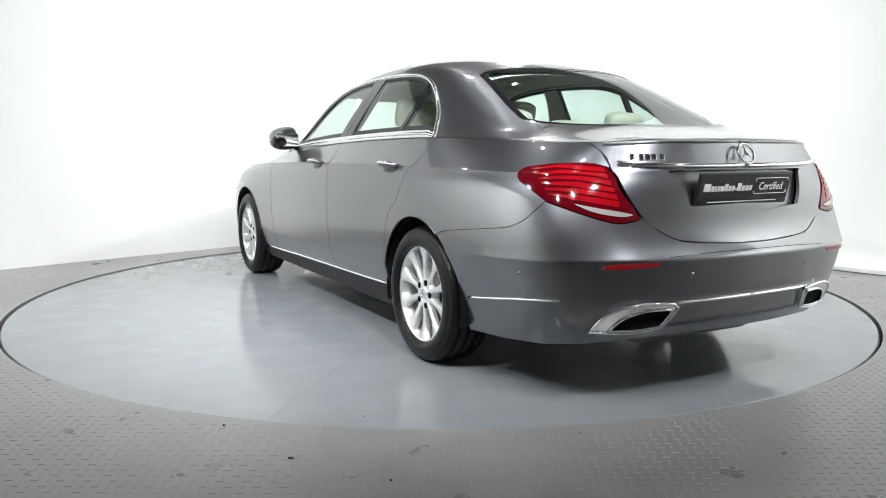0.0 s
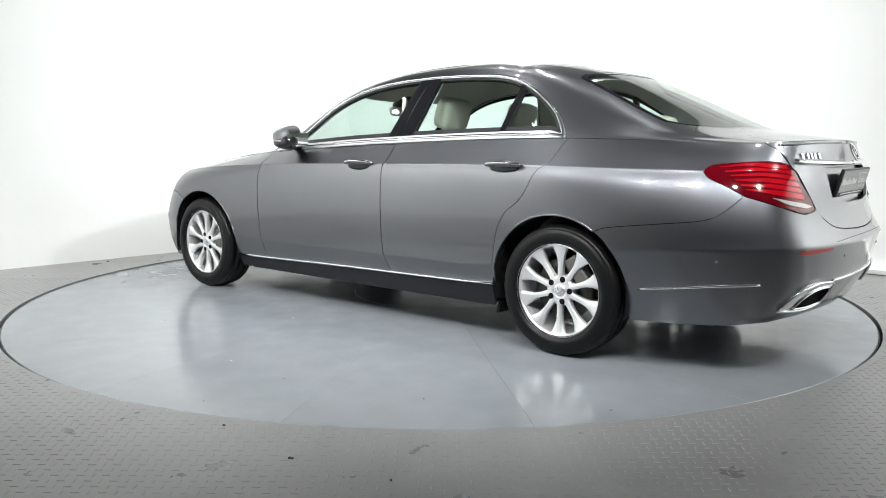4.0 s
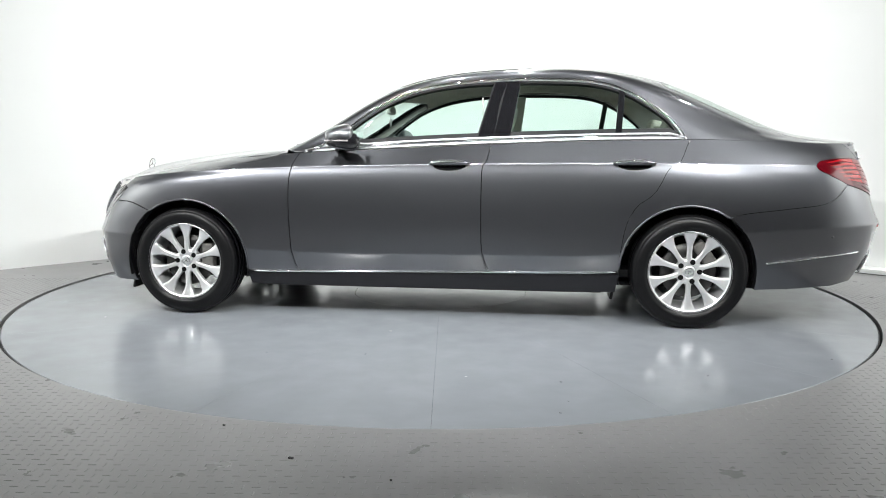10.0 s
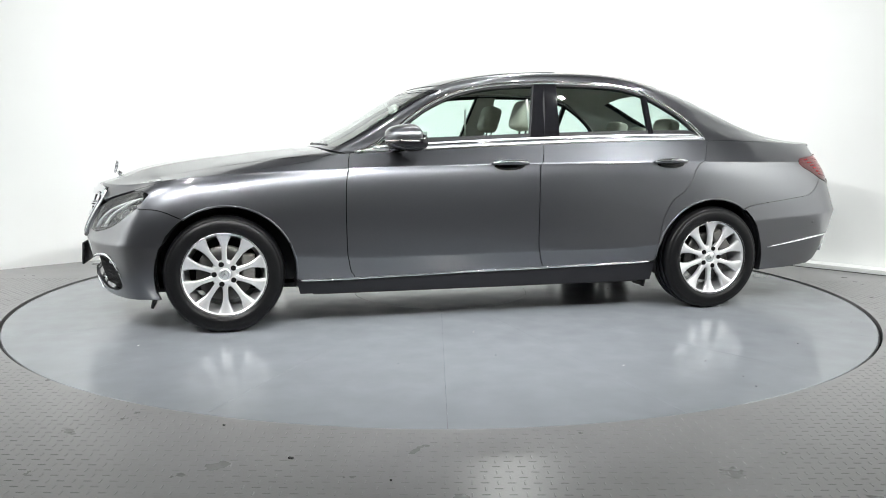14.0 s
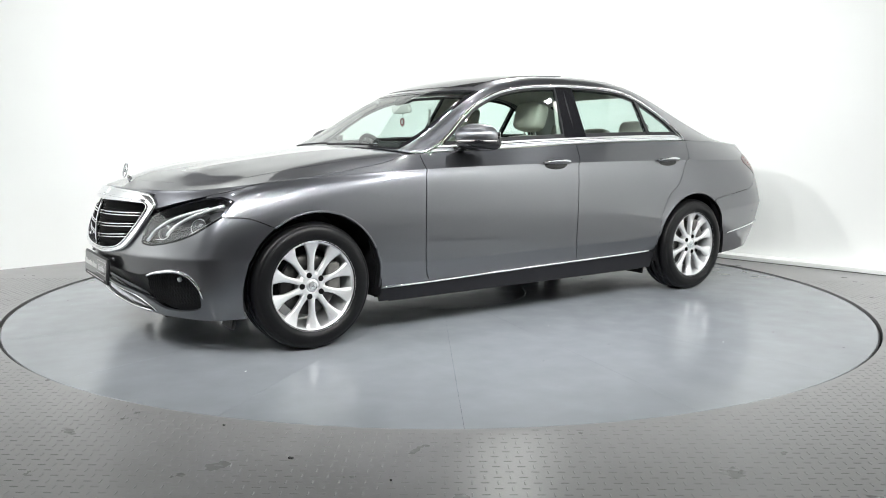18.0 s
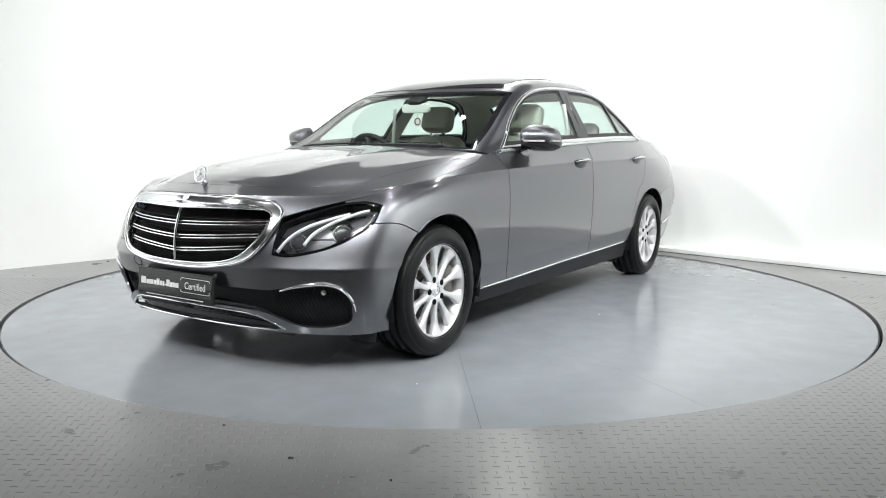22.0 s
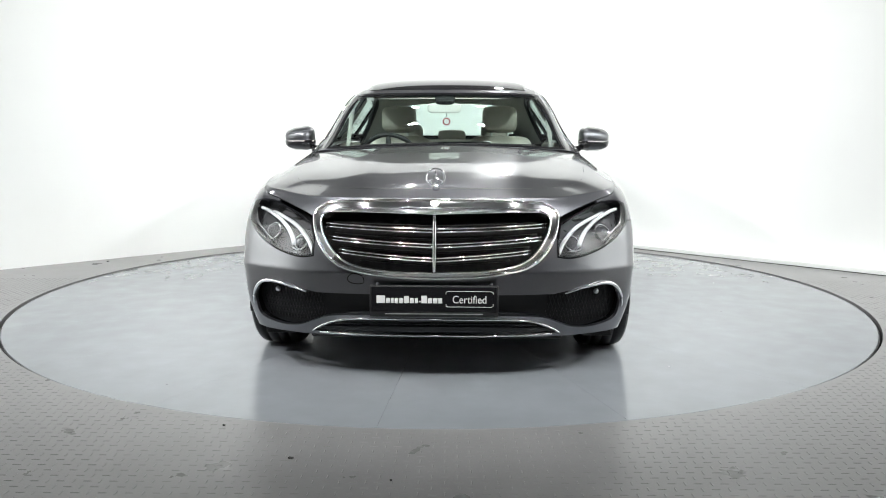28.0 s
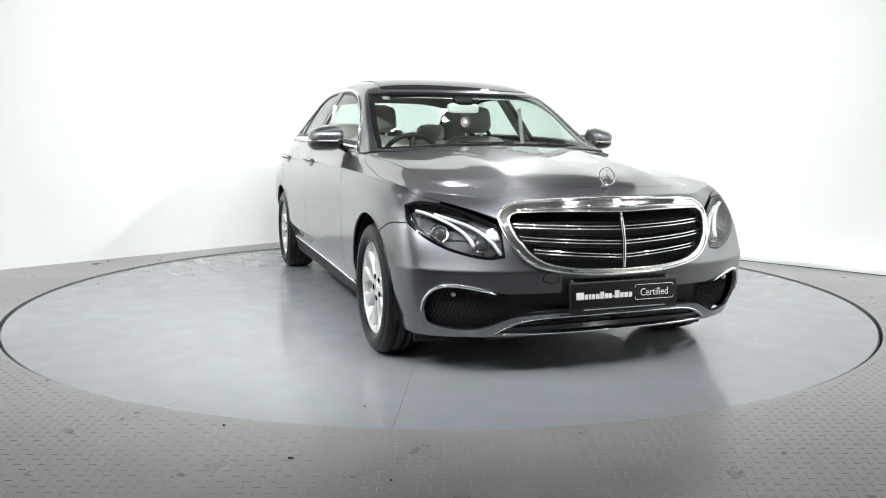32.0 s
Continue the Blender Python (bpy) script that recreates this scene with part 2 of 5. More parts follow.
def build_turntable():
    bm = bmesh.new()
    lathe(bm, [(.0001, -.012), (DISC_R - .02, -.012), (DISC_R - .02, -.06), (.0001, -.06)], n=96)
    disc = tagged(link_mesh("turntable", bm, BLACK), "glossy grey enamelled round car turntable let into the floor", "turntable")
    n = 18
    for k in range(n):
        part("deck_plate", ring_sector(.601, DISC_R - .005, 20 * k - 3 + .012, 20 * k + 17 - .012, 0, -.011, 10), DISC_PAINT, disc)
    bm = bmesh.new()
    lathe(bm, [(.0001, 0), (.594, 0), (.597, -.003), (.597, -.011)], n=96)
    part("centre_plate", bm, DISC_PAINT, disc, "round grey centre plate")
    part("rim_band", ring_sector(DISC_R - .0035, DISC_R + .002, 0, 360, -.004, -.05, 160), BLACK, disc, "black steel rim band")
    rng = random.Random(4)
    for k in range(15):
        a, r = rng.uniform(0, 6.28), DISC_R * math.sqrt(rng.uniform(.12, .98))
        bm = bmesh.new()
        box(bm, r * math.cos(a), r * math.sin(a), .0015, rng.uniform(.005, .014), rng.uniform(.003, .006), .002, pose(0, 0, 0, 0, 0, rng.uniform(0, 180)), .001)
        part("paint_chip", bm, WHITE_PRINT if k % 5 == 0 else BLACK, disc)
    return disc


def build_tread():
    """Raised bars of the tread plate, laid crosswise in a chequer."""
    step, hl, hw, h = .040, .0155, .0034, .0016
    vs, fs = [], []
    for i in range(-95, 96):
        for j in range(-95, 60):
            x, y = i * step + .004, j * step
            if math.hypot(x, y) < DISC_R + .04 or y > 4.2 - abs(x) or abs(x) > .6 * (y + 5.43) + .3 or y < -3.7 or y > .4:
                continue
            a, b = (hl, hw) if (i + j) % 2 else (hw, hl)
            k = len(vs)
            z = FLOOR_Z - .0002
            vs += [(x - a, y, z), (x - a * .6, y - b if a > b else y - b * .6, z), (x + a * .6, y - b if a > b else y - b * .6, z), (x + a, y, z), (x + a * .6, y + b if a > b else y + b * .6, z), (x - a * .6, y + b if a > b else y + b * .6, z)] if a > b else \
                  [(x, y - b, z), (x + a, y - b * .6, z), (x + a, y + b * .6, z), (x, y + b, z), (x - a, y + b * .6, z), (x - a, y - b * .6, z)]
            d = (a * .62, 0) if a > b else (0, b * .62)
            vs += [(x - d[0], y - d[1], z + h), (x + d[0], y + d[1], z + h)]
            if a > b:
                fs += [(k, k + 1, k + 6), (k + 1, k + 2, k + 7, k + 6), (k + 2, k + 3, k + 7), (k + 3, k + 4, k + 7), (k + 4, k + 5, k + 6, k + 7), (k + 5, k, k + 6)]
            else:
                fs += [(k, k + 1, k + 6), (k + 1, k + 2, k + 7, k + 6), (k + 2, k + 3, k + 7), (k + 3, k + 4, k + 7), (k + 4, k + 5, k + 6, k + 7), (k + 5, k, k + 6)]
    me = bpy.data.meshes.new("tread_bars")
    me.from_pydata(vs, [], fs)
    me.materials.append(FLOOR_PAINT)
    tagged(new("tread_bars", me), "raised grey bars of the steel tread plate", "floor pattern", kind="stuff")


def build_base():
    """A white base board with a dark joint at the foot of one wall."""
    k = math.sqrt(.5)
    for d0, d1, mat, name, off, z0, z1, th, lab in ((2.2, 7.2, WALL_PAINT, "baseboard", .0, FLOOR_Z, .045, .17, "low white base board"), (2.55, 7.2, BLACK, "floor_joint", .172, FLOOR_Z, .012, .018, "dark joint strip in the floor along the wall")):
        bm = bmesh.new()
        c = (d0 + d1) / 2
        box(bm, c * k - (off + th / 2) * k, 4.37 - c * k - (off + th / 2) * k, (z0 + z1) / 2, d1 - d0, th, z1 - z0, pose(0, 0, 0, 0, 0, -45), .002)
        tagged(link_mesh(name, bm, mat), lab, "base board", kind="structure")
    for x, y, s in ((-.456, -2.985, .018), (-.757, -2.69, .011), (-2.89, 1.27, .022), (2.98, 1.28, .018), (-.12, -3.15, .008), (3.33, .05, .014)):
        bm = bmesh.new()
        box(bm, x, y, FLOOR_Z + .003, s, s * .5, .006, pose(0, 0, 0, 0, 0, 37 * x), .0015)
        tagged(link_mesh("debris_chip", bm, BLACK), "small dark chip of dirt on the floor", "debris", group="chips on the floor")


build_room()
turntable = build_turntable()
build_tread()
build_base()
# ======== the car's body surfaces ========
class Net:
    """A smooth surface over a net of points (rows by columns); mirror: it goes on over y = 0 at both ends of the rows."""

    def __init__(self, rows, mirror=False, over=False):
        P = np.array(rows, float)
        self.nv, self.nu, self.mirror, self.over = P.shape[0], P.shape[1], mirror, over
        self.vmax = 2 * (self.nv - 1) if over else self.nv - 1
        self.C = P.copy()
        self.tables = {}
        us, vs = np.meshgrid(np.arange(self.nu), np.arange(self.nv))
        for _ in range(2):
            S = self.at(us.ravel(), vs.ravel()).reshape(P.shape)
            self.C = self.C + (P - S) * 0.9

    def padded(self):
        C = self.C
        if self.mirror:
            f = np.array([1, -1, 1])
            C = np.concatenate([C[:, 1:2] * f, C, C[:, -2:-1] * f], 1)
        else:
            C = np.concatenate([2 * C[:, :1] - C[:, 1:2], C, 2 * C[:, -1:] - C[:, -2:-1]], 1)
        last = C[-2:-1] * np.array([1, -1, 1]) if self.over else 2 * C[-1:] - C[-2:-1]
        return np.concatenate([2 * C[:1] - C[1:2], C, last], 0)

    @staticmethod
    def basis(t):
        return np.stack([(1 - t) ** 3, 3 * t ** 3 - 6 * t ** 2 + 4, -3 * t ** 3 + 3 * t ** 2 + 3 * t + 1, t ** 3], -1) / 6

    def at(self, u, v):
        u, v = np.asarray(u, float), np.asarray(v, float)
        flip = np.ones(u.shape)
        if self.mirror:
            flip = np.where((u < 0) | (u > self.nu - 1), -1.0, 1.0)
            u = np.abs(u)
            u = np.where(u > self.nu - 1, 2 * (self.nu - 1) - u, u)
        if self.over:
            flip = np.where(v > self.nv - 1, -1.0, 1.0)
            v = np.where(v > self.nv - 1, 2 * (self.nv - 1) - v, v)
        Q = self.padded()
        i = np.clip(np.floor(u).astype(int), 0, self.nu - 2)
        j = np.clip(np.floor(v).astype(int), 0, self.nv - 2)
        bu, bv = self.basis(u - i), self.basis(v - j)
        out = np.zeros(u.shape + (3,))
        for a in range(4):
            for b in range(4):
                out += (bv[..., a] * bu[..., b])[..., None] * Q[j + a, i + b]
        out[..., 1] *= flip
        return out

    def normal(self, u, v):
        h = 0.02
        v0, v1 = np.clip(np.asarray(v, float) - h, 0, self.vmax), np.clip(np.asarray(v, float) + h, 0, self.vmax)
        du = self.at(np.asarray(u) + h, v) - self.at(np.asarray(u) - h, v)
        dv = self.at(u, v1) - self.at(u, v0)
        n = np.cross(du, dv)
        return n / np.maximum(np.linalg.norm(n, axis=-1, keepdims=True), 1e-9)

    def find(self, axes, pts, ulim, vlim=None):
        """Parameters of the points whose two coordinates (axes) are given."""
        vlim = vlim or (0, self.nv - 1)
        key = (tuple(ulim), tuple(vlim))
        if key not in self.tables:
            us, vs = [g.ravel() for g in np.meshgrid(np.linspace(*ulim, 161), np.linspace(*vlim, 121))]
            self.tables[key] = us, vs, self.at(us, vs)
        us, vs, S = self.tables[key]
        S = S[:, axes]
        out = []
        for p in pts:
            k = int(np.argmin(((S - p) ** 2).sum(1)))
            u, v = us[k], vs[k]
            for _ in range(4):
                e = 0.01
                f = self.at(np.array([u, u + e, u]), np.array([v, v, v - e]))[:, axes]
                J = np.stack([(f[1] - f[0]) / e, (f[0] - f[2]) / e], 1)
                d = np.linalg.lstsq(J, np.array(p) - f[0], rcond=None)[0]
                u = float(np.clip(u + np.clip(d[0], -0.1, 0.1), *ulim))
                v = float(np.clip(v + np.clip(d[1], -0.1, 0.1), *vlim))
            out.append((u, v))
        return out


# Lower body: each line runs from the nose's middle round the flank to the tail's middle.
LINES = [
    [(2.2, 0, 0.21), (2.19, 0.3, 0.21), (2.13, 0.56, 0.205), (2, 0.754, 0.2), (1.86, 0.843, 0.2), (1.45, 0.845, 0.2), (0.9, 0.85, 0.2), (0.2, 0.855, 0.2),
     (-.5, 0.855, 0.2), (-1.1, 0.853, 0.2), (-1.5, 0.855, 0.22), (-1.95, 0.835, 0.235), (-2.312, 0.753, 0.26), (-2.45, 0.502, 0.285), (-2.5, 0.25, 0.29), (-2.51, 0, 0.29)],
    [(2.252, 0, 0.33), (2.242, 0.3, 0.33), (2.167, 0.58, 0.33), (2.032, 0.79, 0.33), (1.89, 0.88, 0.33), (1.45, 0.89, 0.315), (0.9, 0.876, 0.295), (0.2, 0.876, 0.305),
     (-.5, 0.88, 0.315), (-1.1, 0.88, 0.33), (-1.5, 0.891, 0.36), (-1.97, 0.868, 0.385), (-2.382, 0.778, 0.41), (-2.52, 0.507, 0.42), (-2.57, 0.25, 0.425), (-2.58, 0, 0.425)],
    [(2.292, 0, 0.5), (2.277, 0.3, 0.5), (2.197, 0.58, 0.5), (2.047, 0.8, 0.5), (1.9, 0.897, 0.5), (1.45, 0.917, 0.46), (0.9, 0.904, 0.41), (0.2, 0.906, 0.41),
     (-.5, 0.91, 0.415), (-1.1, 0.913, 0.43), (-1.5, 0.926, 0.53), (-1.98, 0.903, 0.575), (-2.422, 0.803, 0.6), (-2.568, 0.512, 0.605), (-2.613, 0.25, 0.605), (-2.623, 0, 0.605)],
    [(2.282, 0, 0.64), (2.262, 0.3, 0.64), (2.152, 0.56, 0.64), (2.002, 0.77, 0.645), (1.87, 0.892, 0.655), (1.45, 0.928, 0.67), (0.9, 0.917, 0.635), (0.2, 0.921, 0.635),
     (-.5, 0.925, 0.64), (-1.1, 0.924, 0.655), (-1.5, 0.931, 0.69), (-1.98, 0.9, 0.71), (-2.402, 0.788, 0.715), (-2.51, 0.512, 0.715), (-2.55, 0.25, 0.715), (-2.56, 0, 0.715)],
    [(2.242, 0, 0.75), (2.217, 0.3, 0.75), (2.092, 0.55, 0.745), (1.937, 0.74, 0.76), (1.82, 0.857, 0.78), (1.45, 0.907, 0.805), (0.9, 0.914, 0.815), (0.2, 0.918, 0.825),
     (-.5, 0.921, 0.83), (-1.1, 0.92, 0.835), (-1.5, 0.921, 0.84), (-1.98, 0.877, 0.845), (-2.364, 0.757, 0.84), (-2.488, 0.51, 0.84), (-2.538, 0.25, 0.84), (-2.548, 0, 0.84)],
    [(2.2, 0, 0.81), (2.175, 0.3, 0.81), (2.05, 0.53, 0.805), (1.89, 0.7, 0.82), (1.76, 0.817, 0.84), (1.4, 0.867, 0.872), (0.9, 0.893, 0.897), (0.2, 0.905, 0.917),
     (-.5, 0.91, 0.925), (-1.1, 0.906, 0.93), (-1.5, 0.895, 0.93), (-1.98, 0.845, 0.925), (-2.33, 0.722, 0.925), (-2.47, 0.48, 0.93), (-2.51, 0.25, 0.935), (-2.52, 0, 0.935)],
    [(2.1, 0, 0.845), (2.075, 0.3, 0.843), (1.96, 0.5, 0.84), (1.81, 0.62, 0.852), (1.67, 0.69, 0.878), (1.3, 0.735, 0.935), (0.85, 0.785, 0.98), (0.2, 0.825, 1.012),
     (-.5, 0.838, 1.045), (-1.1, 0.83, 1.062), (-1.5, 0.805, 1.063), (-1.98, 0.745, 1.05), (-2.29, 0.64, 1.041), (-2.43, 0.45, 1.051), (-2.475, 0.25, 1.056), (-2.485, 0, 1.055)],
]


# the nose is a little blunter than the lines alone give
LINES = [[(p[0] - (.02, .02, .015, .008)[k] if k < 4 else p[0], p[1], p[2]) for k, p in enumerate(row)] for row in LINES]


def blend(a, b, k):
    return [tuple(p + (q - p) * k for p, q in zip(s, t)) for s, t in zip(a, b)]


ROWS = LINES[:2] + [blend(LINES[2], LINES[1], 0.25), LINES[2], blend(LINES[2], LINES[3], 0.25), LINES[3], LINES[4]] + [blend(LINES[5], LINES[4], 0.22), LINES[5], blend(LINES[5], LINES[6], 0.2), LINES[6]]
RING = Net(ROWS, mirror=True)
TOP, UEND = RING.nv - 1, RING.nu - 1

# Greenhouse, from the cowl back to the boot's lip; each section runs from the belt up to the middle.
SECTIONS = [
    [(.80, .787, .985), (.81, .775, .986), (.82, .765, .987), (.83, .752, .99), (.89, .67, 1.003), (.94, .35, 1.018), (.96, 0, 1.022)],
    [(.62, .80, .993), (.615, .775, 1.02), (.61, .748, 1.05), (.605, .716, 1.080), (.65, .645, 1.122), (.69, .34, 1.145), (.705, 0, 1.150)],
    [(.40, .815, 1.003), (.385, .773, 1.075), (.37, .726, 1.15), (.36, .678, 1.220), (.405, .607, 1.272), (.44, .31, 1.302), (.455, 0, 1.308)],
    [(.15, .826, 1.017), (.14, .770, 1.12), (.13, .705, 1.23), (.12, .640, 1.330), (.145, .560, 1.388), (.18, .30, 1.416), (.19, 0, 1.421)],
    [(-.20, .834, 1.033), (-.20, .772, 1.155), (-.20, .693, 1.285), (-.20, .614, 1.397), (-.20, .525, 1.455), (-.18, .28, 1.480), (-.17, 0, 1.484)],
    [(-.60, .838, 1.048), (-.60, .772, 1.17), (-.60, .692, 1.30), (-.60, .612, 1.410), (-.60, .523, 1.474), (-.60, .28, 1.500), (-.60, 0, 1.505)],
    [(-1.00, .832, 1.06), (-1.00, .770, 1.165), (-1.00, .692, 1.285), (-1.00, .616, 1.388), (-1.00, .53, 1.457), (-1.02, .28, 1.490), (-1.03, 0, 1.495)],
    [(-1.30, .818, 1.064), (-1.30, .770, 1.14), (-1.29, .710, 1.225), (-1.28, .645, 1.298), (-1.33, .555, 1.358), (-1.39, .30, 1.410), (-1.41, 0, 1.416)],
    [(-1.50, .803, 1.064), (-1.50, .772, 1.10), (-1.50, .722, 1.155), (-1.51, .670, 1.205), (-1.59, .578, 1.250), (-1.69, .32, 1.284), (-1.71, 0, 1.289)],
    [(-1.72, .780, 1.058), (-1.72, .757, 1.078), (-1.73, .722, 1.103), (-1.75, .68, 1.128), (-1.83, .60, 1.147), (-1.94, .33, 1.170), (-1.96, 0, 1.175)],
    [(-1.95, .748, 1.050), (-1.95, .735, 1.058), (-1.96, .71, 1.067), (-1.97, .67, 1.076), (-2.03, .58, 1.091), (-2.11, .33, 1.105), (-2.13, 0, 1.11)],
    [(-2.18, .687, 1.040), (-2.19, .675, 1.043), (-2.20, .655, 1.047), (-2.22, .61, 1.052), (-2.25, .53, 1.061), (-2.31, .30, 1.074), (-2.33, 0, 1.079)],
    [(-2.37, .56, 1.044), (-2.375, .55, 1.045), (-2.38, .53, 1.047), (-2.40, .495, 1.050), (-2.43, .43, 1.053), (-2.47, .24, 1.056), (-2.482, 0, 1.058)],
]
CABIN = Net([[s[j] for s in SECTIONS] for j in range(7)], over=True)


class Hood:
    """The bonnet between the middle line and the wings' edges: u runs forward to back, v from the flank to the middle."""
    vmax = 2

    def __init__(self):
        mid = [(2.08, .848), (2.035, .869), (1.943, .898), (1.75, .935), (1.50, .969), (1.25, 1.000), (1.08, 1.019), (.995, 1.027)]
        self.mid = np.array(smooth_line(mid, 12))
        self.ucorner, self.uback = 2.75, 5.98

    def at(self, u, v):
        u, v = np.asarray(u, float), np.asarray(v, float)
        u = np.clip(u, 0, 1)
        s, t = u, np.abs(1 - v)
        flip = np.where(v > 1, -1.0, 1.0)
        k = s * (len(self.mid) - 1)
        cx = np.interp(k, np.arange(len(self.mid)), self.mid[:, 0])
        cz = np.interp(k, np.arange(len(self.mid)), self.mid[:, 1])
        e = RING.at(self.ucorner + (self.uback - self.ucorner) * s, np.full(s.shape, TOP))
        f = RING.at(self.ucorner * t, np.full(s.shape, TOP))
        e0 = RING.at(np.full(s.shape, self.ucorner), np.full(s.shape, TOP))
        bow = 0.75 * t ** 2 + 0.25 * t
        x = cx + (e[..., 0] - cx) * bow
        x0 = self.mid[0, 0] + (e0[..., 0] - self.mid[0, 0]) * bow
        y = e[..., 1] * t
        zb = cz + (e[..., 2] - cz) * (0.85 * t ** 2.4 + 0.15 * t)
        z0 = self.mid[0, 1] + (e0[..., 2] - self.mid[0, 1]) * (0.85 * t ** 2.4 + 0.15 * t)
        fade = np.clip(1 - s / 0.5, 0, 1) ** 2
        x = x + (f[..., 0] - x0) * fade
        y = y + (f[..., 1] - e0[..., 1] * t) * fade
        z = zb + (f[..., 2] - z0) * fade
        # two soft ridges run towards the grille
        ridge = np.exp(-((t - 0.52) / 0.13) ** 2) * 0.008 * np.clip(s * 4, 0, 1) * np.clip((1 - s) * 3, 0, 1)
        return np.stack([x, y * flip, z + ridge], -1)

    def normal(self, u, v):
        h = 0.01
        u, v = np.asarray(u, float), np.asarray(v, float)
        du = self.at(np.clip(u + h, 0, 1), v) - self.at(np.clip(u - h, 0, 1), v)
        dv = self.at(u, np.clip(v + h, 0, 2)) - self.at(u, np.clip(v - h, 0, 2))
        n = np.cross(du, dv)
        return n / np.maximum(np.linalg.norm(n, axis=-1, keepdims=True), 1e-9)


HOOD = Hood()


def unit(n):
    return n / np.maximum(np.linalg.norm(n, axis=-1, keepdims=True), 1e-9)


# Where two surfaces meet without a joint their shading runs on: both lean towards the mean normal of the seam.
ring_normal, hood_normal, cabin_normal = RING.normal, HOOD.normal, CABIN.normal
belt_x = CABIN.at(np.linspace(0, 12, 400), np.zeros(400))[:, 0]


def seam_side(u):
    """The mean normal on the lower body's top edge at u, and how far the seam is without a joint there."""
    u = np.asarray(u, float)
    a = np.abs(u)
    a = np.where(a > UEND, 2 * UEND - a, a)
    flip = np.where((u < 0) | (u > UEND), -1.0, 1.0)[..., None] * np.array([0, 1, 0]) + np.array([1, 0, 1])
    nr = ring_normal(a, np.full(a.shape, float(TOP)))
    front = a < HOOD.ucorner
    s = np.where(front, 0, (a - HOOD.ucorner) / (HOOD.uback - HOOD.ucorner))
    v = np.where(front, 1 - a / HOOD.ucorner, 0.0)
    nh = hood_normal(np.clip(s, 0, 1), np.clip(v, 0, 1))
    x = RING.at(a, np.full(a.shape, float(TOP)))[..., 0]
    cu = np.interp(-x, -belt_x, np.linspace(0, 12, 400))
    nc = cabin_normal(cu, np.full(a.shape, 0.02))
    rear = a > 9.6
    other = np.where((a < 6.0)[..., None], nh, nc)
    k = np.where(a < 6.0, 1.0, np.where(rear, np.clip((a - 9.6) / 0.8, 0, 1) * np.clip((12.4 - a) / 0.3, 0, 1), 0.0))
    return unit(nr + other) * flip, k


def ring_blend(u, v):
    n = ring_normal(u, v)
    m, k = seam_side(u)
    w = (np.clip((np.asarray(v, float) - (TOP - 1.0)) / 1.0, 0, 1) ** 1.5 * k)[..., None]
    return unit(n * (1 - w) + m * w)


def hood_blend(u, v):
    u, v = np.asarray(u, float), np.asarray(v, float)
    n = hood_normal(u, v)
    t = np.abs(1 - v)
    flip = np.where(v > 1, -1.0, 1.0)[..., None] * np.array([0, 1, 0]) + np.array([1, 0, 1])
    ms, _ = seam_side(HOOD.ucorner + (HOOD.uback - HOOD.ucorner) * np.clip(u, 0, 1))
    mf, _ = seam_side(HOOD.ucorner * t)
    ws = np.clip((t - 0.82) / 0.18, 0, 1) ** 1.5
    wf = np.clip((0.12 - u) / 0.12, 0, 1) ** 1.5 * (1 - ws)
    ws, wf = ws[..., None], wf[..., None]
    return unit(n * (1 - ws - wf) + ms * flip * ws + mf * flip * wf)


def cabin_blend(u, v):
    u, v = np.asarray(u, float), np.asarray(v, float)
    n = cabin_normal(u, v)
    vv = np.where(v > 6, 12 - v, v)
    flip = np.where(v > 6, -1.0, 1.0)[..., None] * np.array([0, 1, 0]) + np.array([1, 0, 1])
    x = np.interp(u, np.linspace(0, 12, 400), belt_x)
    ru = np.linspace(6, 12.6, 500)
    a = np.interp(-x, -RING.at(ru, np.full(500, float(TOP)))[:, 0], ru)
    m, k = seam_side(a)
    w = (np.clip((0.9 - vv) / 0.9, 0, 1) ** 1.5 * k)[..., None]
    return unit(n * (1 - w) + m * flip * w)


RING.normal, HOOD.normal, CABIN.normal = ring_blend, hood_blend, cabin_blend


# Points on the lower body by what is known of them.
def S(x, z):
    return RING.find([0, 2], [(x, z)], (2.6, 12.6))[0]


def F(y, z):
    return RING.find([1, 2], [(y, z)], (0, 4.6))[0]


def R(y, z):
    u, v = RING.find([1, 2], [(y, z)], (11.2, 15))[0]
    return (u, v)


def T(x):
    """On the top edge, at x."""
    u = np.linspace(0, UEND, 1500)
    return (float(u[int(np.argmin(np.abs(RING.at(u, np.full(1500, TOP))[:, 0] - x)))]), float(TOP))


def B(x):
    u = np.linspace(0, UEND, 1500)
    return (float(u[int(np.argmin(np.abs(RING.at(u, np.zeros(1500))[:, 0] - x)))]), 0.0)


TABLE_U, TABLE_V = [g.ravel() for g in np.meshgrid(np.linspace(0, UEND, 751), np.linspace(0, TOP, 221))]
TABLE = RING.at(TABLE_U, TABLE_V)


def Q(*points):
    """Parameters of the lower body's points that lie nearest to places in space."""
    out = []
    for p in points:
        k = int(np.argmin(((TABLE - p) ** 2).sum(1)))
        out.append((float(TABLE_U[k]), float(TABLE_V[k])))
    return out


def G(x, z):
    """On the cabin's flank."""
    return CABIN.find([0, 2], [(x, z)], (0, 12), (0, 3.4))[0]


def K(x, y):
    """On the cabin's top."""
    return CABIN.find([0, 1], [(x, y)], (0, 12), (2.2, 6))[0]


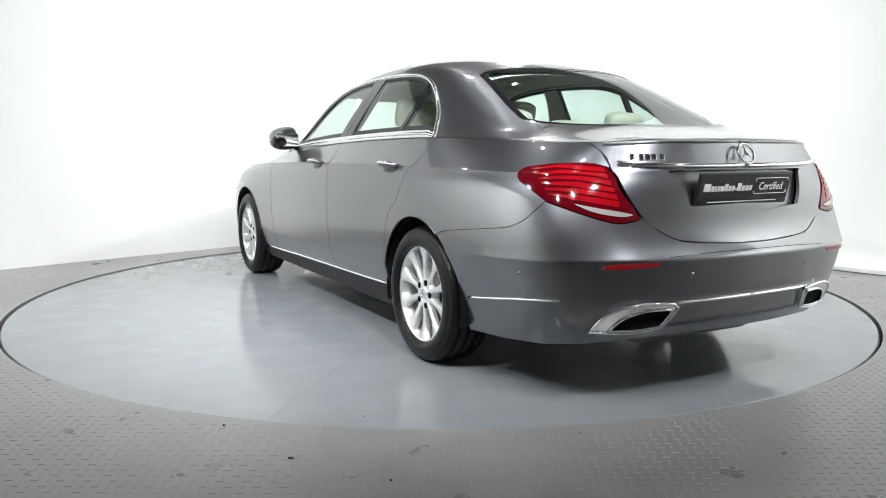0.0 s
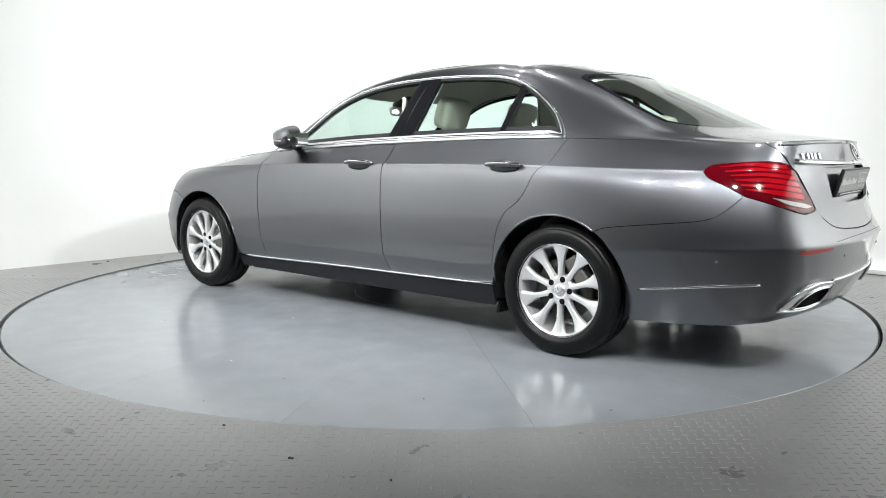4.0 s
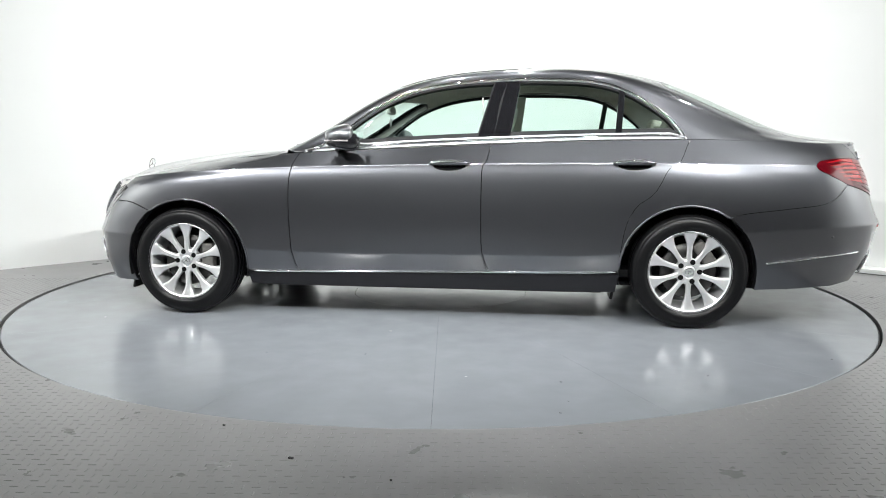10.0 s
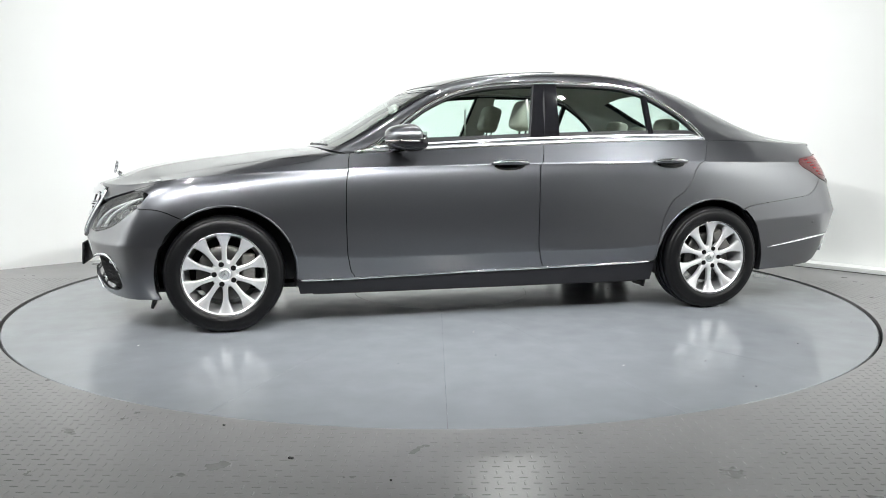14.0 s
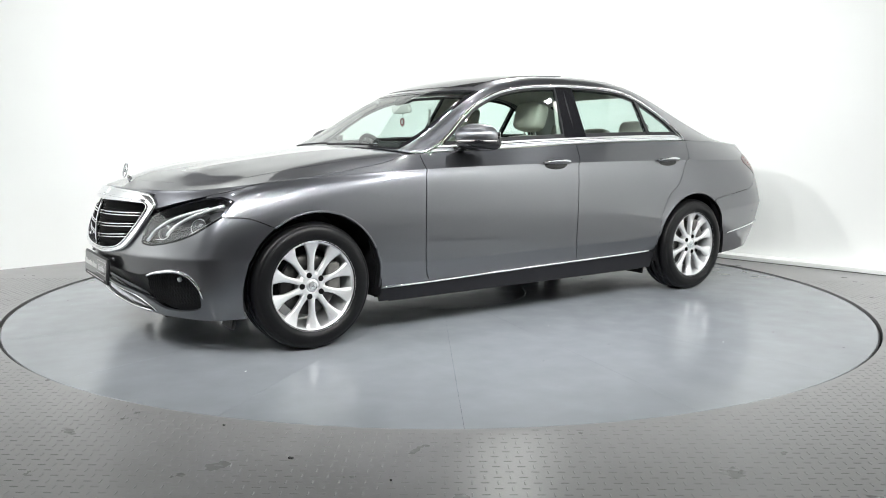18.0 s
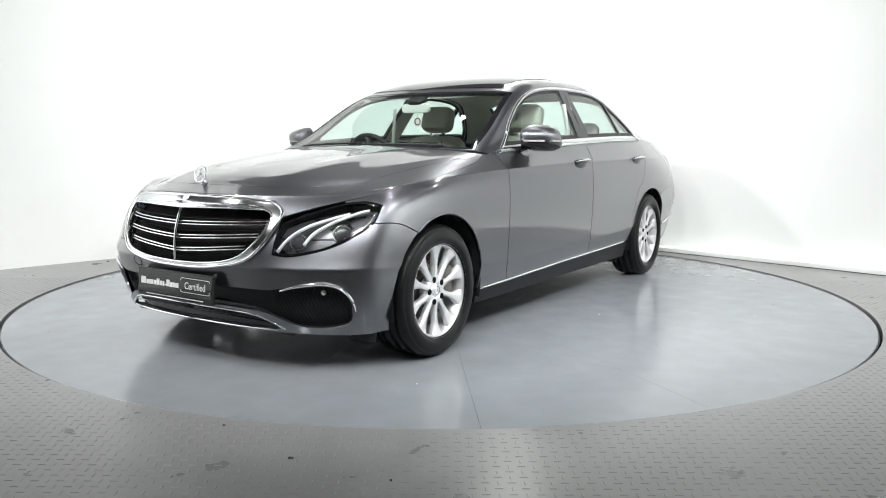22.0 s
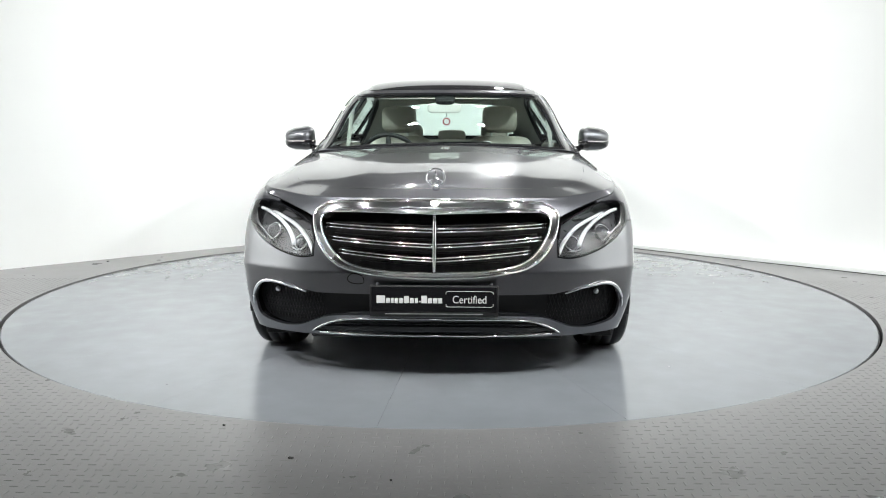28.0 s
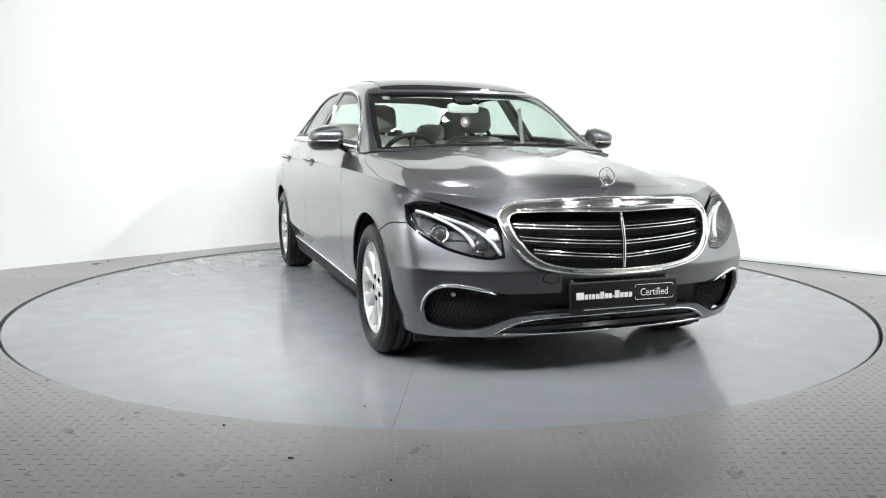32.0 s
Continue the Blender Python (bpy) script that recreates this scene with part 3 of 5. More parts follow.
def inside(poly, p):
    """Which of the points p lie in the polygon."""
    x, y = p[:, 0], p[:, 1]
    r = np.zeros(len(p), bool)
    for (x0, y0), (x1, y1) in zip(poly, np.roll(poly, -1, 0)):
        c = (y0 > y) != (y1 > y)
        r ^= c & (x < (x1 - x0) * (y - y0) / (y1 - y0 + 1e-12) + x0)
    return r


def shrink(net, poly, gap):
    """Draw an outline in by a gap of metres."""
    if not gap:
        return poly
    P = np.array(poly)
    e = 0.01
    hi_u = net.at(P[:, 0] + e, P[:, 1]) - net.at(P[:, 0] - e, P[:, 1])
    hi_v = net.at(P[:, 0], np.clip(P[:, 1] + e, 0, net.vmax)) - net.at(P[:, 0], np.clip(P[:, 1] - e, 0, net.vmax))
    su = np.maximum(np.linalg.norm(hi_u, axis=1) / (2 * e), 0.02)
    sv = np.maximum(np.linalg.norm(hi_v, axis=1) / (2 * e), 0.01)
    a = P - np.roll(P, 1, 0)
    b = np.roll(P, -1, 0) - P
    sc = np.stack([su, sv], 1)
    a, b = a * sc, b * sc
    a /= np.maximum(np.linalg.norm(a, axis=1, keepdims=True), 1e-9)
    b /= np.maximum(np.linalg.norm(b, axis=1, keepdims=True), 1e-9)
    area = 0.5 * np.sum(P[:, 0] * np.roll(P[:, 1], -1) - np.roll(P[:, 0], -1) * P[:, 1])
    s = 1 if area > 0 else -1
    n = np.stack([-(a + b)[:, 1], (a + b)[:, 0]], 1) * s
    n /= np.maximum(np.linalg.norm(n, axis=1, keepdims=True), 0.3)
    return P + n * gap / sc


def outline(*runs, n=5):
    """Joins runs of points, each a smooth curve, into one outline."""
    out = []
    for run in runs:
        c = smooth_line(run, n) if len(run) > 2 else [np.array(p, float) for p in (run if len(run) == 1 else smooth_line(run, 8))]
        for p in c:
            if not out or np.linalg.norm(p - out[-1]) > 2e-3:
                out.append(np.array(p, float))
    if np.linalg.norm(out[0] - out[-1]) < 2e-3:
        out.pop()
    return np.array(out)


def two_sided(half, end=0.0, k=0):
    """Half an outline that begins and ends on a middle line (parameter k = end), doubled over it."""
    half = np.array(half)
    other = half[::-1].copy()
    other[:, k] = 2 * end - other[:, k]
    keep = [p for p in other if abs(p[k] - end) > 1e-3]
    return np.array(list(half) + keep)


from mathutils.geometry import delaunay_2d_cdt


def panel(name, net, poly, mat, parent, holes=(), gap=0.0026, depth=0.014, lift=0.0, du=0.16, dv=0.25, side=1, label="", even=None):
    """A sheet cut from a surface, with turned-in edges."""
    poly = shrink(net, poly, gap)
    rings = [poly] + [np.array(h) for h in holes]
    pts, edges = [], []
    for r in rings:
        k = len(pts)
        pts += [tuple(p) for p in r]
        edges += [(k + i, k + (i + 1) % len(r)) for i in range(len(r))]
    lo, hi = poly.min(0), poly.max(0)
    gu, gv = np.meshgrid(np.arange(lo[0] + du / 2, hi[0], du), np.arange(lo[1] + dv / 2, hi[1], dv))
    grid = np.stack([gu.ravel(), gv.ravel()], 1)
    ok = inside(poly, grid)
    for h in rings[1:]:
        ok &= ~inside(h, grid)
    grid = grid[ok]
    allp = np.array(pts)
    grid = np.array([g for g in grid if (np.abs(allp - g) / (du, dv)).max(1).min() > 0.3]) if len(grid) else grid
    co = [Vector(p) for p in pts] + [Vector(g) for g in grid]
    verts, _, faces, *_ = delaunay_2d_cdt(co, edges, [], 0, 1e-5)
    V = np.array([tuple(v) for v in verts])
    tri = np.array([f[:3] for f in faces])
    cen = V[tri].mean(1)
    ok = inside(poly, cen)
    for h in rings[1:]:
        ok &= ~inside(h, cen)
    tri = tri[ok]
    used = np.unique(tri)
    remap = -np.ones(len(V), int)
    remap[used] = np.arange(len(used))
    V, tri = V[used], remap[tri]
    X, N = net.at(V[:, 0], V[:, 1]), net.normal(V[:, 0], V[:, 1])
    X = X + N * lift
    count = {}
    for f in tri:
        for a, b in ((f[0], f[1]), (f[1], f[2]), (f[2], f[0])):
            count[(a, b)] = 1
    rim = [(a, b) for a, b in count if (b, a) not in count]
    rv = sorted({a for e in rim for a in e})
    top_of = {a: len(X) + i for i, a in enumerate(rv)}
    low_of = {a: len(X) + len(rv) + i for i, a in enumerate(rv)}
    vs = np.vstack([X, X[rv], X[rv] - N[rv] * depth]) if depth else X
    # keep the outer side facing out
    a, b, c = X[tri[:, 0]], X[tri[:, 1]], X[tri[:, 2]]
    flip = (np.cross(b - a, c - a) * N[tri[:, 0]]).sum() < 0
    fs = [tuple(int(k) for k in (f[::-1] if flip else f)) for f in tri]
    if depth:
        fs += [tuple(int(k) for k in ((low_of[a], low_of[b], top_of[b], top_of[a]) if not flip else (top_of[a], top_of[b], low_of[b], low_of[a]))) for a, b in rim]
    if side < 0:
        vs = vs * (1, -1, 1)
        N = N * (1, -1, 1)
        fs = [f[::-1] for f in fs]
    me = bpy.data.meshes.new(name)
    me.from_pydata(vs.tolist(), [], fs)
    for p in me.polygons:
        p.use_smooth = len(p.vertices) == 3
    custom = [Vector((0, 0, 0))] * len(me.loops)
    for p in me.polygons:
        for li in p.loop_indices:
            vi = me.loops[li].vertex_index
            custom[li] = Vector(N[vi]) if vi < len(N) else p.normal.copy()
    me.normals_split_custom_set(custom)
    me.materials.append(mat)
    ob = new(name, me)
    ob.parent = parent
    if label:
        ob["label"] = label
    return ob


def on(net, uv, lift=0.0, side=1):
    """Points in space of surface parameters."""
    A = np.array(uv, float)
    X = net.at(A[:, 0], A[:, 1]) + net.normal(A[:, 0], A[:, 1]) * lift
    if side < 0:
        X = X * (1, -1, 1)
    return [Vector(p) for p in X]


def strip(name, net, uv, r, mat, parent, lift=0.0, side=1, flat=1.0, closed=False, label=""):
    """A moulding along a line of a surface."""
    bm = bmesh.new()
    tube(bm, on(net, uv, lift, side), r, 8, closed, flat)
    return part(name, bm, mat, parent, label, True)
# ======== the car ========
car = tagged(new("car"), "dark grey metallic four-door saloon car with silver wheels", "car")
ARCH_F, ARCH_R = (1.455, .335, .372), (-1.455, .335, .368)


def arc(c, a0, a1, n=10):
    return [(c[0] + c[2] * math.cos(radians(a0 + (a1 - a0) * i / n)), c[1] + c[2] * math.sin(radians(a0 + (a1 - a0) * i / n))) for i in range(n + 1)]


def SS(pts):
    return [S(*p) for p in pts]


def FF(pts):
    return [F(*p) for p in pts]


def RR(pts):
    return [R(*p) for p in pts]


# seams shared by neighbouring panels
DOOR_FRONT = SS([(.765, .292), (.795, .36), (.812, .55), (.812, .78), (.795, .90)]) + [T(.775)]
DOOR_MID = SS([(-.355, .313), (-.33, .38), (-.312, .57), (-.322, .92)]) + [T(-.36)]
DOOR_REAR = SS([(-1.085, .327), (-1.10, .50), (-1.16, .68), (-1.30, .83), (-1.42, .98)]) + [T(-1.46)]
SILL = [S(1.08, .288), S(.765, .292), S(-.355, .313), S(-1.085, .327)]
LAMP_UP = Q((2.141, .541, .711), (2.052, .618, .752), (1.941, .718, .782), (1.884, .794, .784), (1.840, .845, .765))
LAMP_LOW = Q((1.840, .845, .765), (1.902, .850, .693), (2.033, .775, .616), (2.116, .692, .583), (2.185, .597, .567), (2.220, .530, .572))
LAMP_IN = Q((2.220, .530, .572), (2.19, .527, .64), (2.141, .541, .711))
HOOD_LINE = Q((2.15, .525, .735), (2.045, .618, .768), (1.935, .715, .797), (1.808, .810, .818), (1.662, .832, .845), (1.484, .850, .871), (1.279, .845, .898), (1.019, .82, .940)) + [T(.88)]
GRILLE_OUT = FF([(0, .795), (.30, .79), (.45, .778)]), FF([(.45, .778), (.505, .745), (.512, .70), (.478, .607), (.375, .523), (.18, .494), (0, .488)])
GRILLE_IN = FF([(0, .743), (.28, .748), (.440, .744)]), FF([(.440, .744), (.473, .728), (.478, .695), (.453, .628), (.357, .541), (.18, .511), (0, .505)])
SEAM_F = [LAMP_LOW[1]] + Q((1.795, .889, .682)) + [S(1.672, .637)]
SEAM_R = [S(-1.665, .637)] + Q((-1.739, .922, .661), (-1.996, .897, .695), (-2.185, .852, .724), (-2.290, .79, .812))
TAIL_UP = Q((-2.290, .79, .812), (-2.197, .811, .867), (-2.136, .814, .898), (-2.122, .809, .922), (-2.138, .793, .940), (-2.184, .767, .950), (-2.278, .712, .959), (-2.363, .643, .959), (-2.407, .598, .947))
TAIL_IN = Q((-2.407, .598, .947), (-2.454, .588, .884), (-2.496, .550, .810), (-2.516, .525, .755))
TAIL_LOW = Q((-2.516, .525, .755), (-2.490, .621, .744), (-2.410, .724, .776), (-2.290, .79, .812))
BOOT_LINE = [T(-2.31)] + Q((-2.364, .600, 1.003), (-2.402, .592, .947), (-2.447, .578, .890), (-2.513, .515, .770), (-2.542, .438, .712), (-2.571, .346, .678), (-2.598, .15, .662), (-2.60, 0, .660))

for side in (1, -1):
    panel("front_wing", RING, outline(SS(arc(ARCH_F, 54, 187)), [S(1.086, .289), S(.765, .292)], DOOR_FRONT, [DOOR_FRONT[-1], HOOD_LINE[-1]],
          HOOD_LINE[::-1][:-2], [HOOD_LINE[2], LAMP_UP[2]], LAMP_UP[2:], LAMP_LOW[:2], SEAM_F), PAINT, car, side=side)
    sill = panel("sill", RING, outline([S(1.09, .282), S(-1.09, .320)], [B(-1.07), B(1.07)]), SILL_GREY, car, side=side, label="dark sill below the doors")
    strip("sill_trim", RING, outline([S(1.075, .286), S(.3, .298), S(-.5, .312), S(-1.075, .325)]), .009, CHROME, sill, .004, side, 0.8, label="bright chrome sill moulding")
    panel("rear_quarter_panel", RING, outline(DOOR_REAR, [DOOR_REAR[-1], BOOT_LINE[0]], BOOT_LINE[:3], TAIL_UP[::-1], SEAM_R[::-1], SS(arc(ARCH_R, 124.5, 1))), PAINT, car, gap=0.0006, side=side)
    for ctr, a0, a1, nm in ((ARCH_F, 54, 187, "wheel_arch_lip"), (ARCH_R, 124.5, 1, "wheel_arch_lip")):
        strip(nm, RING, outline(SS(arc(ctr, a0, a1, 18)), n=3), .006, PAINT, car, -.002, side)

# doors with their handles and windows
DLO_UP = [(.30, .0), (.75, 1.35), (1.48, 2.80), (2.0, 3.16), (2.5, 3.24), (3.16, 3.22), (4.19, 3.08), (5.07, 3.07), (5.98, 3.03), (6.63, 2.62), (7.25, 1.77), (7.58, .75), (7.68, .0)]
DLO = outline(DLO_UP, [(7.68, 0), (5.0, 0), (2.5, 0), (.30, 0)], n=6)
DLO_CHROME = shrink(CABIN, DLO, .020)
DLO_BLACK = shrink(CABIN, DLO, .034)


def clip_u(poly, lo, hi):
    """The part of an outline between two slanting lines u = lo and u = hi, each given at v = 0 and at v = 3."""
    def cut(pts, a, b, sign):
        out = []
        for i in range(len(pts)):
            p, q = pts[i], pts[(i + 1) % len(pts)]
            dp = sign * (p[0] - (a + (b - a) * p[1] / 3))
            dq = sign * (q[0] - (a + (b - a) * q[1] / 3))
            if dp >= 0:
                out.append(p)
            if dp * dq < 0:
                out.append(p + (q - p) * dp / (dp - dq))
        return out
    pts = [np.array(p) for p in poly]
    if lo:
        pts = cut(pts, *lo, 1)
    if hi:
        pts = cut(pts, *hi, -1)
    return np.array(pts)


B1, B2, D1, D2 = (4.17, 4.43), (4.66, 4.80), (6.13, 6.27), (6.23, 6.38)


def handle(door, x, z, side):
    """A pull handle with a chrome cap; a black oval gives the dish's shade."""
    c = on(RING, [S(x, z)], 0, side)[0]
    bm = bmesh.new()
    bmesh.ops.create_uvsphere(bm, u_segments=24, v_segments=12, radius=1)
    bmesh.ops.transform(bm, verts=bm.verts[:], matrix=Matrix.Translation(c + Vector((0, -.002 * side, -.014))) @ Matrix.Diagonal((.098, .010, .035, 1)))
    part("dish_shade", bm, BLACK_GLOSS, door, "black oval for the shade in the dish behind the handle", True)
    bm = bmesh.new()
    pts = [c + Vector((.112 * k, side * (.006 + .030 * (1 - k * k) ** 0.8), .004 + .008 * (1 - k * k))) for k in np.linspace(-1, 1, 17)]
    tube(bm, pts, [.006 + .011 * (1 - k * k) ** 0.6 for k in np.linspace(-1, 1, 17)], 12, flat=1.0)
    part("handle", bm, PAINT, door, "grey door handle", True)
    bm = bmesh.new()
    pts = [c + Vector((.108 * k, side * (.014 + .033 * (1 - k * k) ** 0.8), .008 + .009 * (1 - k * k))) for k in np.linspace(-1, 1, 17)]
    tube(bm, pts, .0068, 8)
    part("handle_trim", bm, CHROME, door, "chrome handle strip", True)


for side in (1, -1):
    front_door = panel("front_door", RING, outline(DOOR_FRONT, [DOOR_FRONT[-1], DOOR_MID[-1]], DOOR_MID[::-1], [SILL[2], SILL[1]]), PAINT, car, side=side)
    rear_door = panel("rear_door", RING, outline(DOOR_MID, [DOOR_MID[-1], DOOR_REAR[-1]], DOOR_REAR[::-1], [SILL[3], SILL[2]]), PAINT, car, side=side)
    handle(front_door, -.132, .922, side)
    handle(rear_door, -1.152, .927, side)
    panel("window_trim", CABIN, DLO, SATIN, car, holes=[DLO_CHROME], gap=0, lift=.004, depth=.012, side=side, du=.3, dv=.4, label="satin chrome window surround")
    strip("window_bead", CABIN, shrink(CABIN, DLO, .010), .0085, CHROME, car, .005, side, closed=True, label="bright chrome window bead")
    panel("window_seal", CABIN, DLO_CHROME, BLACK, car, holes=[clip_u(DLO_BLACK, None, B1), clip_u(DLO_BLACK, B2, D1), clip_u(DLO_BLACK, D2, None)], gap=0, lift=.000, depth=.02, side=side, label="black rubber window seal")
    panel("front_window", CABIN, clip_u(DLO_BLACK, None, B1), GLASS_DARK, front_door, lift=-.004, depth=0, gap=-.003, side=side, label="greenish side window")
    panel("rear_window_pane", CABIN, clip_u(DLO_BLACK, B2, D1), GLASS_DARK, rear_door, lift=-.004, depth=0, gap=-.003, side=side, label="greenish side window")
    panel("quarter_window", CABIN, clip_u(DLO_BLACK, D2, None), GLASS_DARK, rear_door, lift=-.004, depth=0, gap=-.003, side=side, label="small fixed quarter window")
    panel("pillar_cover", CABIN, clip_u(DLO_CHROME, (4.19, 4.45), (4.42, 4.61)), BLACK_GLOSS, front_door, lift=.003, gap=.001, side=side, label="gloss black pillar cover")
    panel("pillar_cover", CABIN, clip_u(DLO_CHROME, (4.42, 4.61), (4.66, 4.80)), BLACK_GLOSS, rear_door, lift=.003, gap=.001, side=side, label="gloss black pillar cover")
    panel("window_divider", CABIN, clip_u(DLO_CHROME, D1, D2), BLACK_GLOSS, rear_door, lift=.003, gap=0, side=side)

# bumpers, bonnet, boot
half = outline([F(0, .482)] + list(GRILLE_OUT[1])[::-1][1:-2], [LAMP_IN[0]], LAMP_LOW[::-1][:-1], SEAM_F, SS(arc(ARCH_F, 54, -18)), [B(1.80), (0, 0)])
INTAKE = two_sided(outline(FF([(0, .410), (.28, .410), (.50, .408)]), FF([(.50, .408), (.57, .420), (.665, .436), (.745, .438)]) + Q((2.05, .80, .405), (2.02, .82, .34)),
                           Q((2.02, .82, .34), (2.01, .80, .265)) + FF([(.70, .243), (.60, .248), (.52, .28), (.45, .305), (.30, .315), (0, .317)])))
LOW_INTAKE = two_sided(outline(FF([(0, .298), (.30, .295), (.42, .28)]), FF([(.42, .28), (.49, .25), (.53, .228)]), FF([(.53, .228), (.3, .226), (0, .226)])))
front_bumper = panel("front_bumper", RING, two_sided(half), PAINT, car, holes=[INTAKE, LOW_INTAKE])
panel("intake_back", RING, shrink(RING, INTAKE, -.02), BLACK, front_bumper, lift=-.045, depth=0, gap=0, label="black plastic intake mesh")
panel("lower_intake_back", RING, shrink(RING, LOW_INTAKE, -.02), BLACK_GLOSS, front_bumper, lift=-.04, depth=0, gap=0)
half = outline(FF([(0, .803), (.30, .799), (.46, .787)]), HOOD_LINE, [HOOD_LINE[-1], (0, TOP)])
hood = panel("hood", HOOD, two_sided(outline([(0, 1), (0, 0)], [(0, 0), (1, 0)], [(1, 0), (1, 1)]), 1, 1), PAINT, car, du=0.03, dv=0.04, gap=0, depth=0)
panel("hood_edge", RING, two_sided(half), PAINT, hood, gap=.0008)
RECESS = two_sided(outline(RR([(0, .938), (.20, .938), (.385, .935)]), RR([(.385, .935), (.36, .86), (.335, .79)]), RR([(.335, .79), (.15, .775), (0, .773)])), UEND)
boot = panel("boot_lid", RING, two_sided(outline([(UEND, TOP)], [BOOT_LINE[0]], BOOT_LINE), UEND), PAINT, car, holes=[RECESS])
panel("plate_recess", RING, shrink(RING, RECESS, -.006), PAINT, boot, lift=-.026, depth=0, gap=0)
half = outline(BOOT_LINE[::-1][:5], TAIL_IN[-1:], TAIL_LOW, SEAM_R[::-1], SS(arc(ARCH_R, 124.5, 192)), [B(-1.83), (UEND, 0)])
rear_bumper = panel("rear_bumper", RING, two_sided(half, UEND), PAINT, car)

# roof, pillars and screens
SCREEN = two_sided(outline([(2.42, 6), (2.48, 5), (2.68, 4.0), (2.74, 3.80)], [(2.74, 3.80), (.1, 3.72)], [(.1, 3.72), (.02, 4.2), (0.02, 6)]), 6, 1)
BACK = two_sided(outline([(7.0, 6), (6.98, 5.2), (6.92, 4.5), (7.02, 4.2)], [(7.02, 4.2), (8.2, 4.05), (9.1, 3.95)], [(9.1, 3.95), (9.5, 4.3), (9.85, 5), (9.92, 6)]), 6, 1)
LID_SIDE = [(9.95, 6), (9.9, 5), (9.55, 4.3)], [(9.55, 4.3), (10.0, 3.75), (10.7, 3.35), (11.3, 2.9), (11.66, 1.6), (11.75, 0)]
lower = [p for p in DLO_UP]
half = outline([(0, 6), (0, 3.4)], [(0, 3.4), (0.0, 0)], [(0, 0), (.30, 0)], lower, [(7.68, 0), (9.5, 0), (11.75, 0)], LID_SIDE[1][::-1], LID_SIDE[0][::-1])
roof = panel("roof", CABIN, two_sided(half, 6, 1), PAINT, car, holes=[BACK, SCREEN], gap=0.0004)
half = outline(*LID_SIDE, [(11.75, 0), (12, 0)], [(12, 0), (12, 6)])
panel("boot_top", CABIN, two_sided(half, 6, 1), PAINT, boot, gap=0.002)
panel("windscreen", CABIN, SCREEN, GLASS, car, lift=-.003, depth=0, gap=.001, label="clear windscreen")
panel("rear_screen", CABIN, BACK, GLASS_DARK, car, lift=-.003, depth=0, gap=.001, label="tinted rear screen with black edge")
SUNROOF = two_sided(outline([(2.62, 6), (2.68, 5), (2.86, 4.25)], [(2.86, 4.25), (4.9, 4.2)], [(4.9, 4.2), (4.95, 5), (4.95, 6)]), 6, 1)
panel("sunroof", CABIN, SUNROOF, BLACK_GLOSS, roof, lift=.003, depth=.004, gap=0, du=.2, dv=.25, label="black glass sunroof")
for hole, name in ((SCREEN, "windscreen_seal"), (BACK, "rear_screen_seal")):
    panel(name, CABIN, hole, BLACK_GLOSS, car, holes=[shrink(CABIN, hole, .028)], lift=-.0015, depth=.01, gap=.0005, label="black ceramic screen border")

# inner shell, its black standing for shade in the gaps; wheel wells, floor pan
for side in (1, -1):
    half = outline([(0, 0), (0, TOP)], [(0, TOP), (UEND, TOP)], [(UEND, TOP), (UEND, 0)], [(UEND, 0), B(-1.86)], SS(arc(ARCH_R, 190, -10)), [B(-1.06), B(1.07)], SS(arc(ARCH_F, 190, -15)), [B(1.84), (0, 0)])
    panel("gap_shade_shell", RING, half, DARK, car, lift=-.055, depth=0, gap=0, side=side, du=.25, dv=.4)
    for c in (ARCH_F, ARCH_R):
        bm = bmesh.new()
        r = c[2] + .004
        prof = [(c[0] + r * math.cos(radians(a)), c[1] + r * math.sin(radians(a))) for a in range(-14, 195, 8)]
        A = [bm.verts.new((x, side * .895, z)) for x, z in prof]
        C = [bm.verts.new((x, side * .56, z)) for x, z in prof]
        for i in range(len(prof) - 1):
            bm.faces.new((A[i], A[i + 1], C[i + 1], C[i]))
        bm.faces.new(C)
        part("wheel_liner", bm, BLACK, car, "black felt wheel-arch liner")
bm = bmesh.new()
box(bm, 0, 0, .205, 4.2, 1.10, .03, bevel=.01)
box(bm, 0, 0, .207, 2.0, 1.66, .03, bevel=.01)
box(bm, .2, 0, .185, 1.6, .3, .03, bevel=.01)
part("floor_pan", bm, BLACK, car, "black underbody shield")
bm = bmesh.new()
tube(bm, [(-.9, .25, .2), (-1.7, .3, .22), (-2.1, .42, .24)], .03, 10)
box(bm, -1.47, 0, .30, .12, 1.2, .08, bevel=.02)
box(bm, -2.15, .0, .27, .35, .7, .12, bevel=.04)
part("rear_axle", bm, IRON, car, "dusty rear axle and silencer")


for side in (1, -1):
    for x, z in ((1.848, .185), (-1.06, .19)):
        bm = bmesh.new()
        box(bm, x, side * .74, z, .018, .14, .075, pose(0, 0, 0, 0, -12, 0), .006)
        part("air_deflector", bm, BLACK, car, "black rubber air deflector before the wheel")
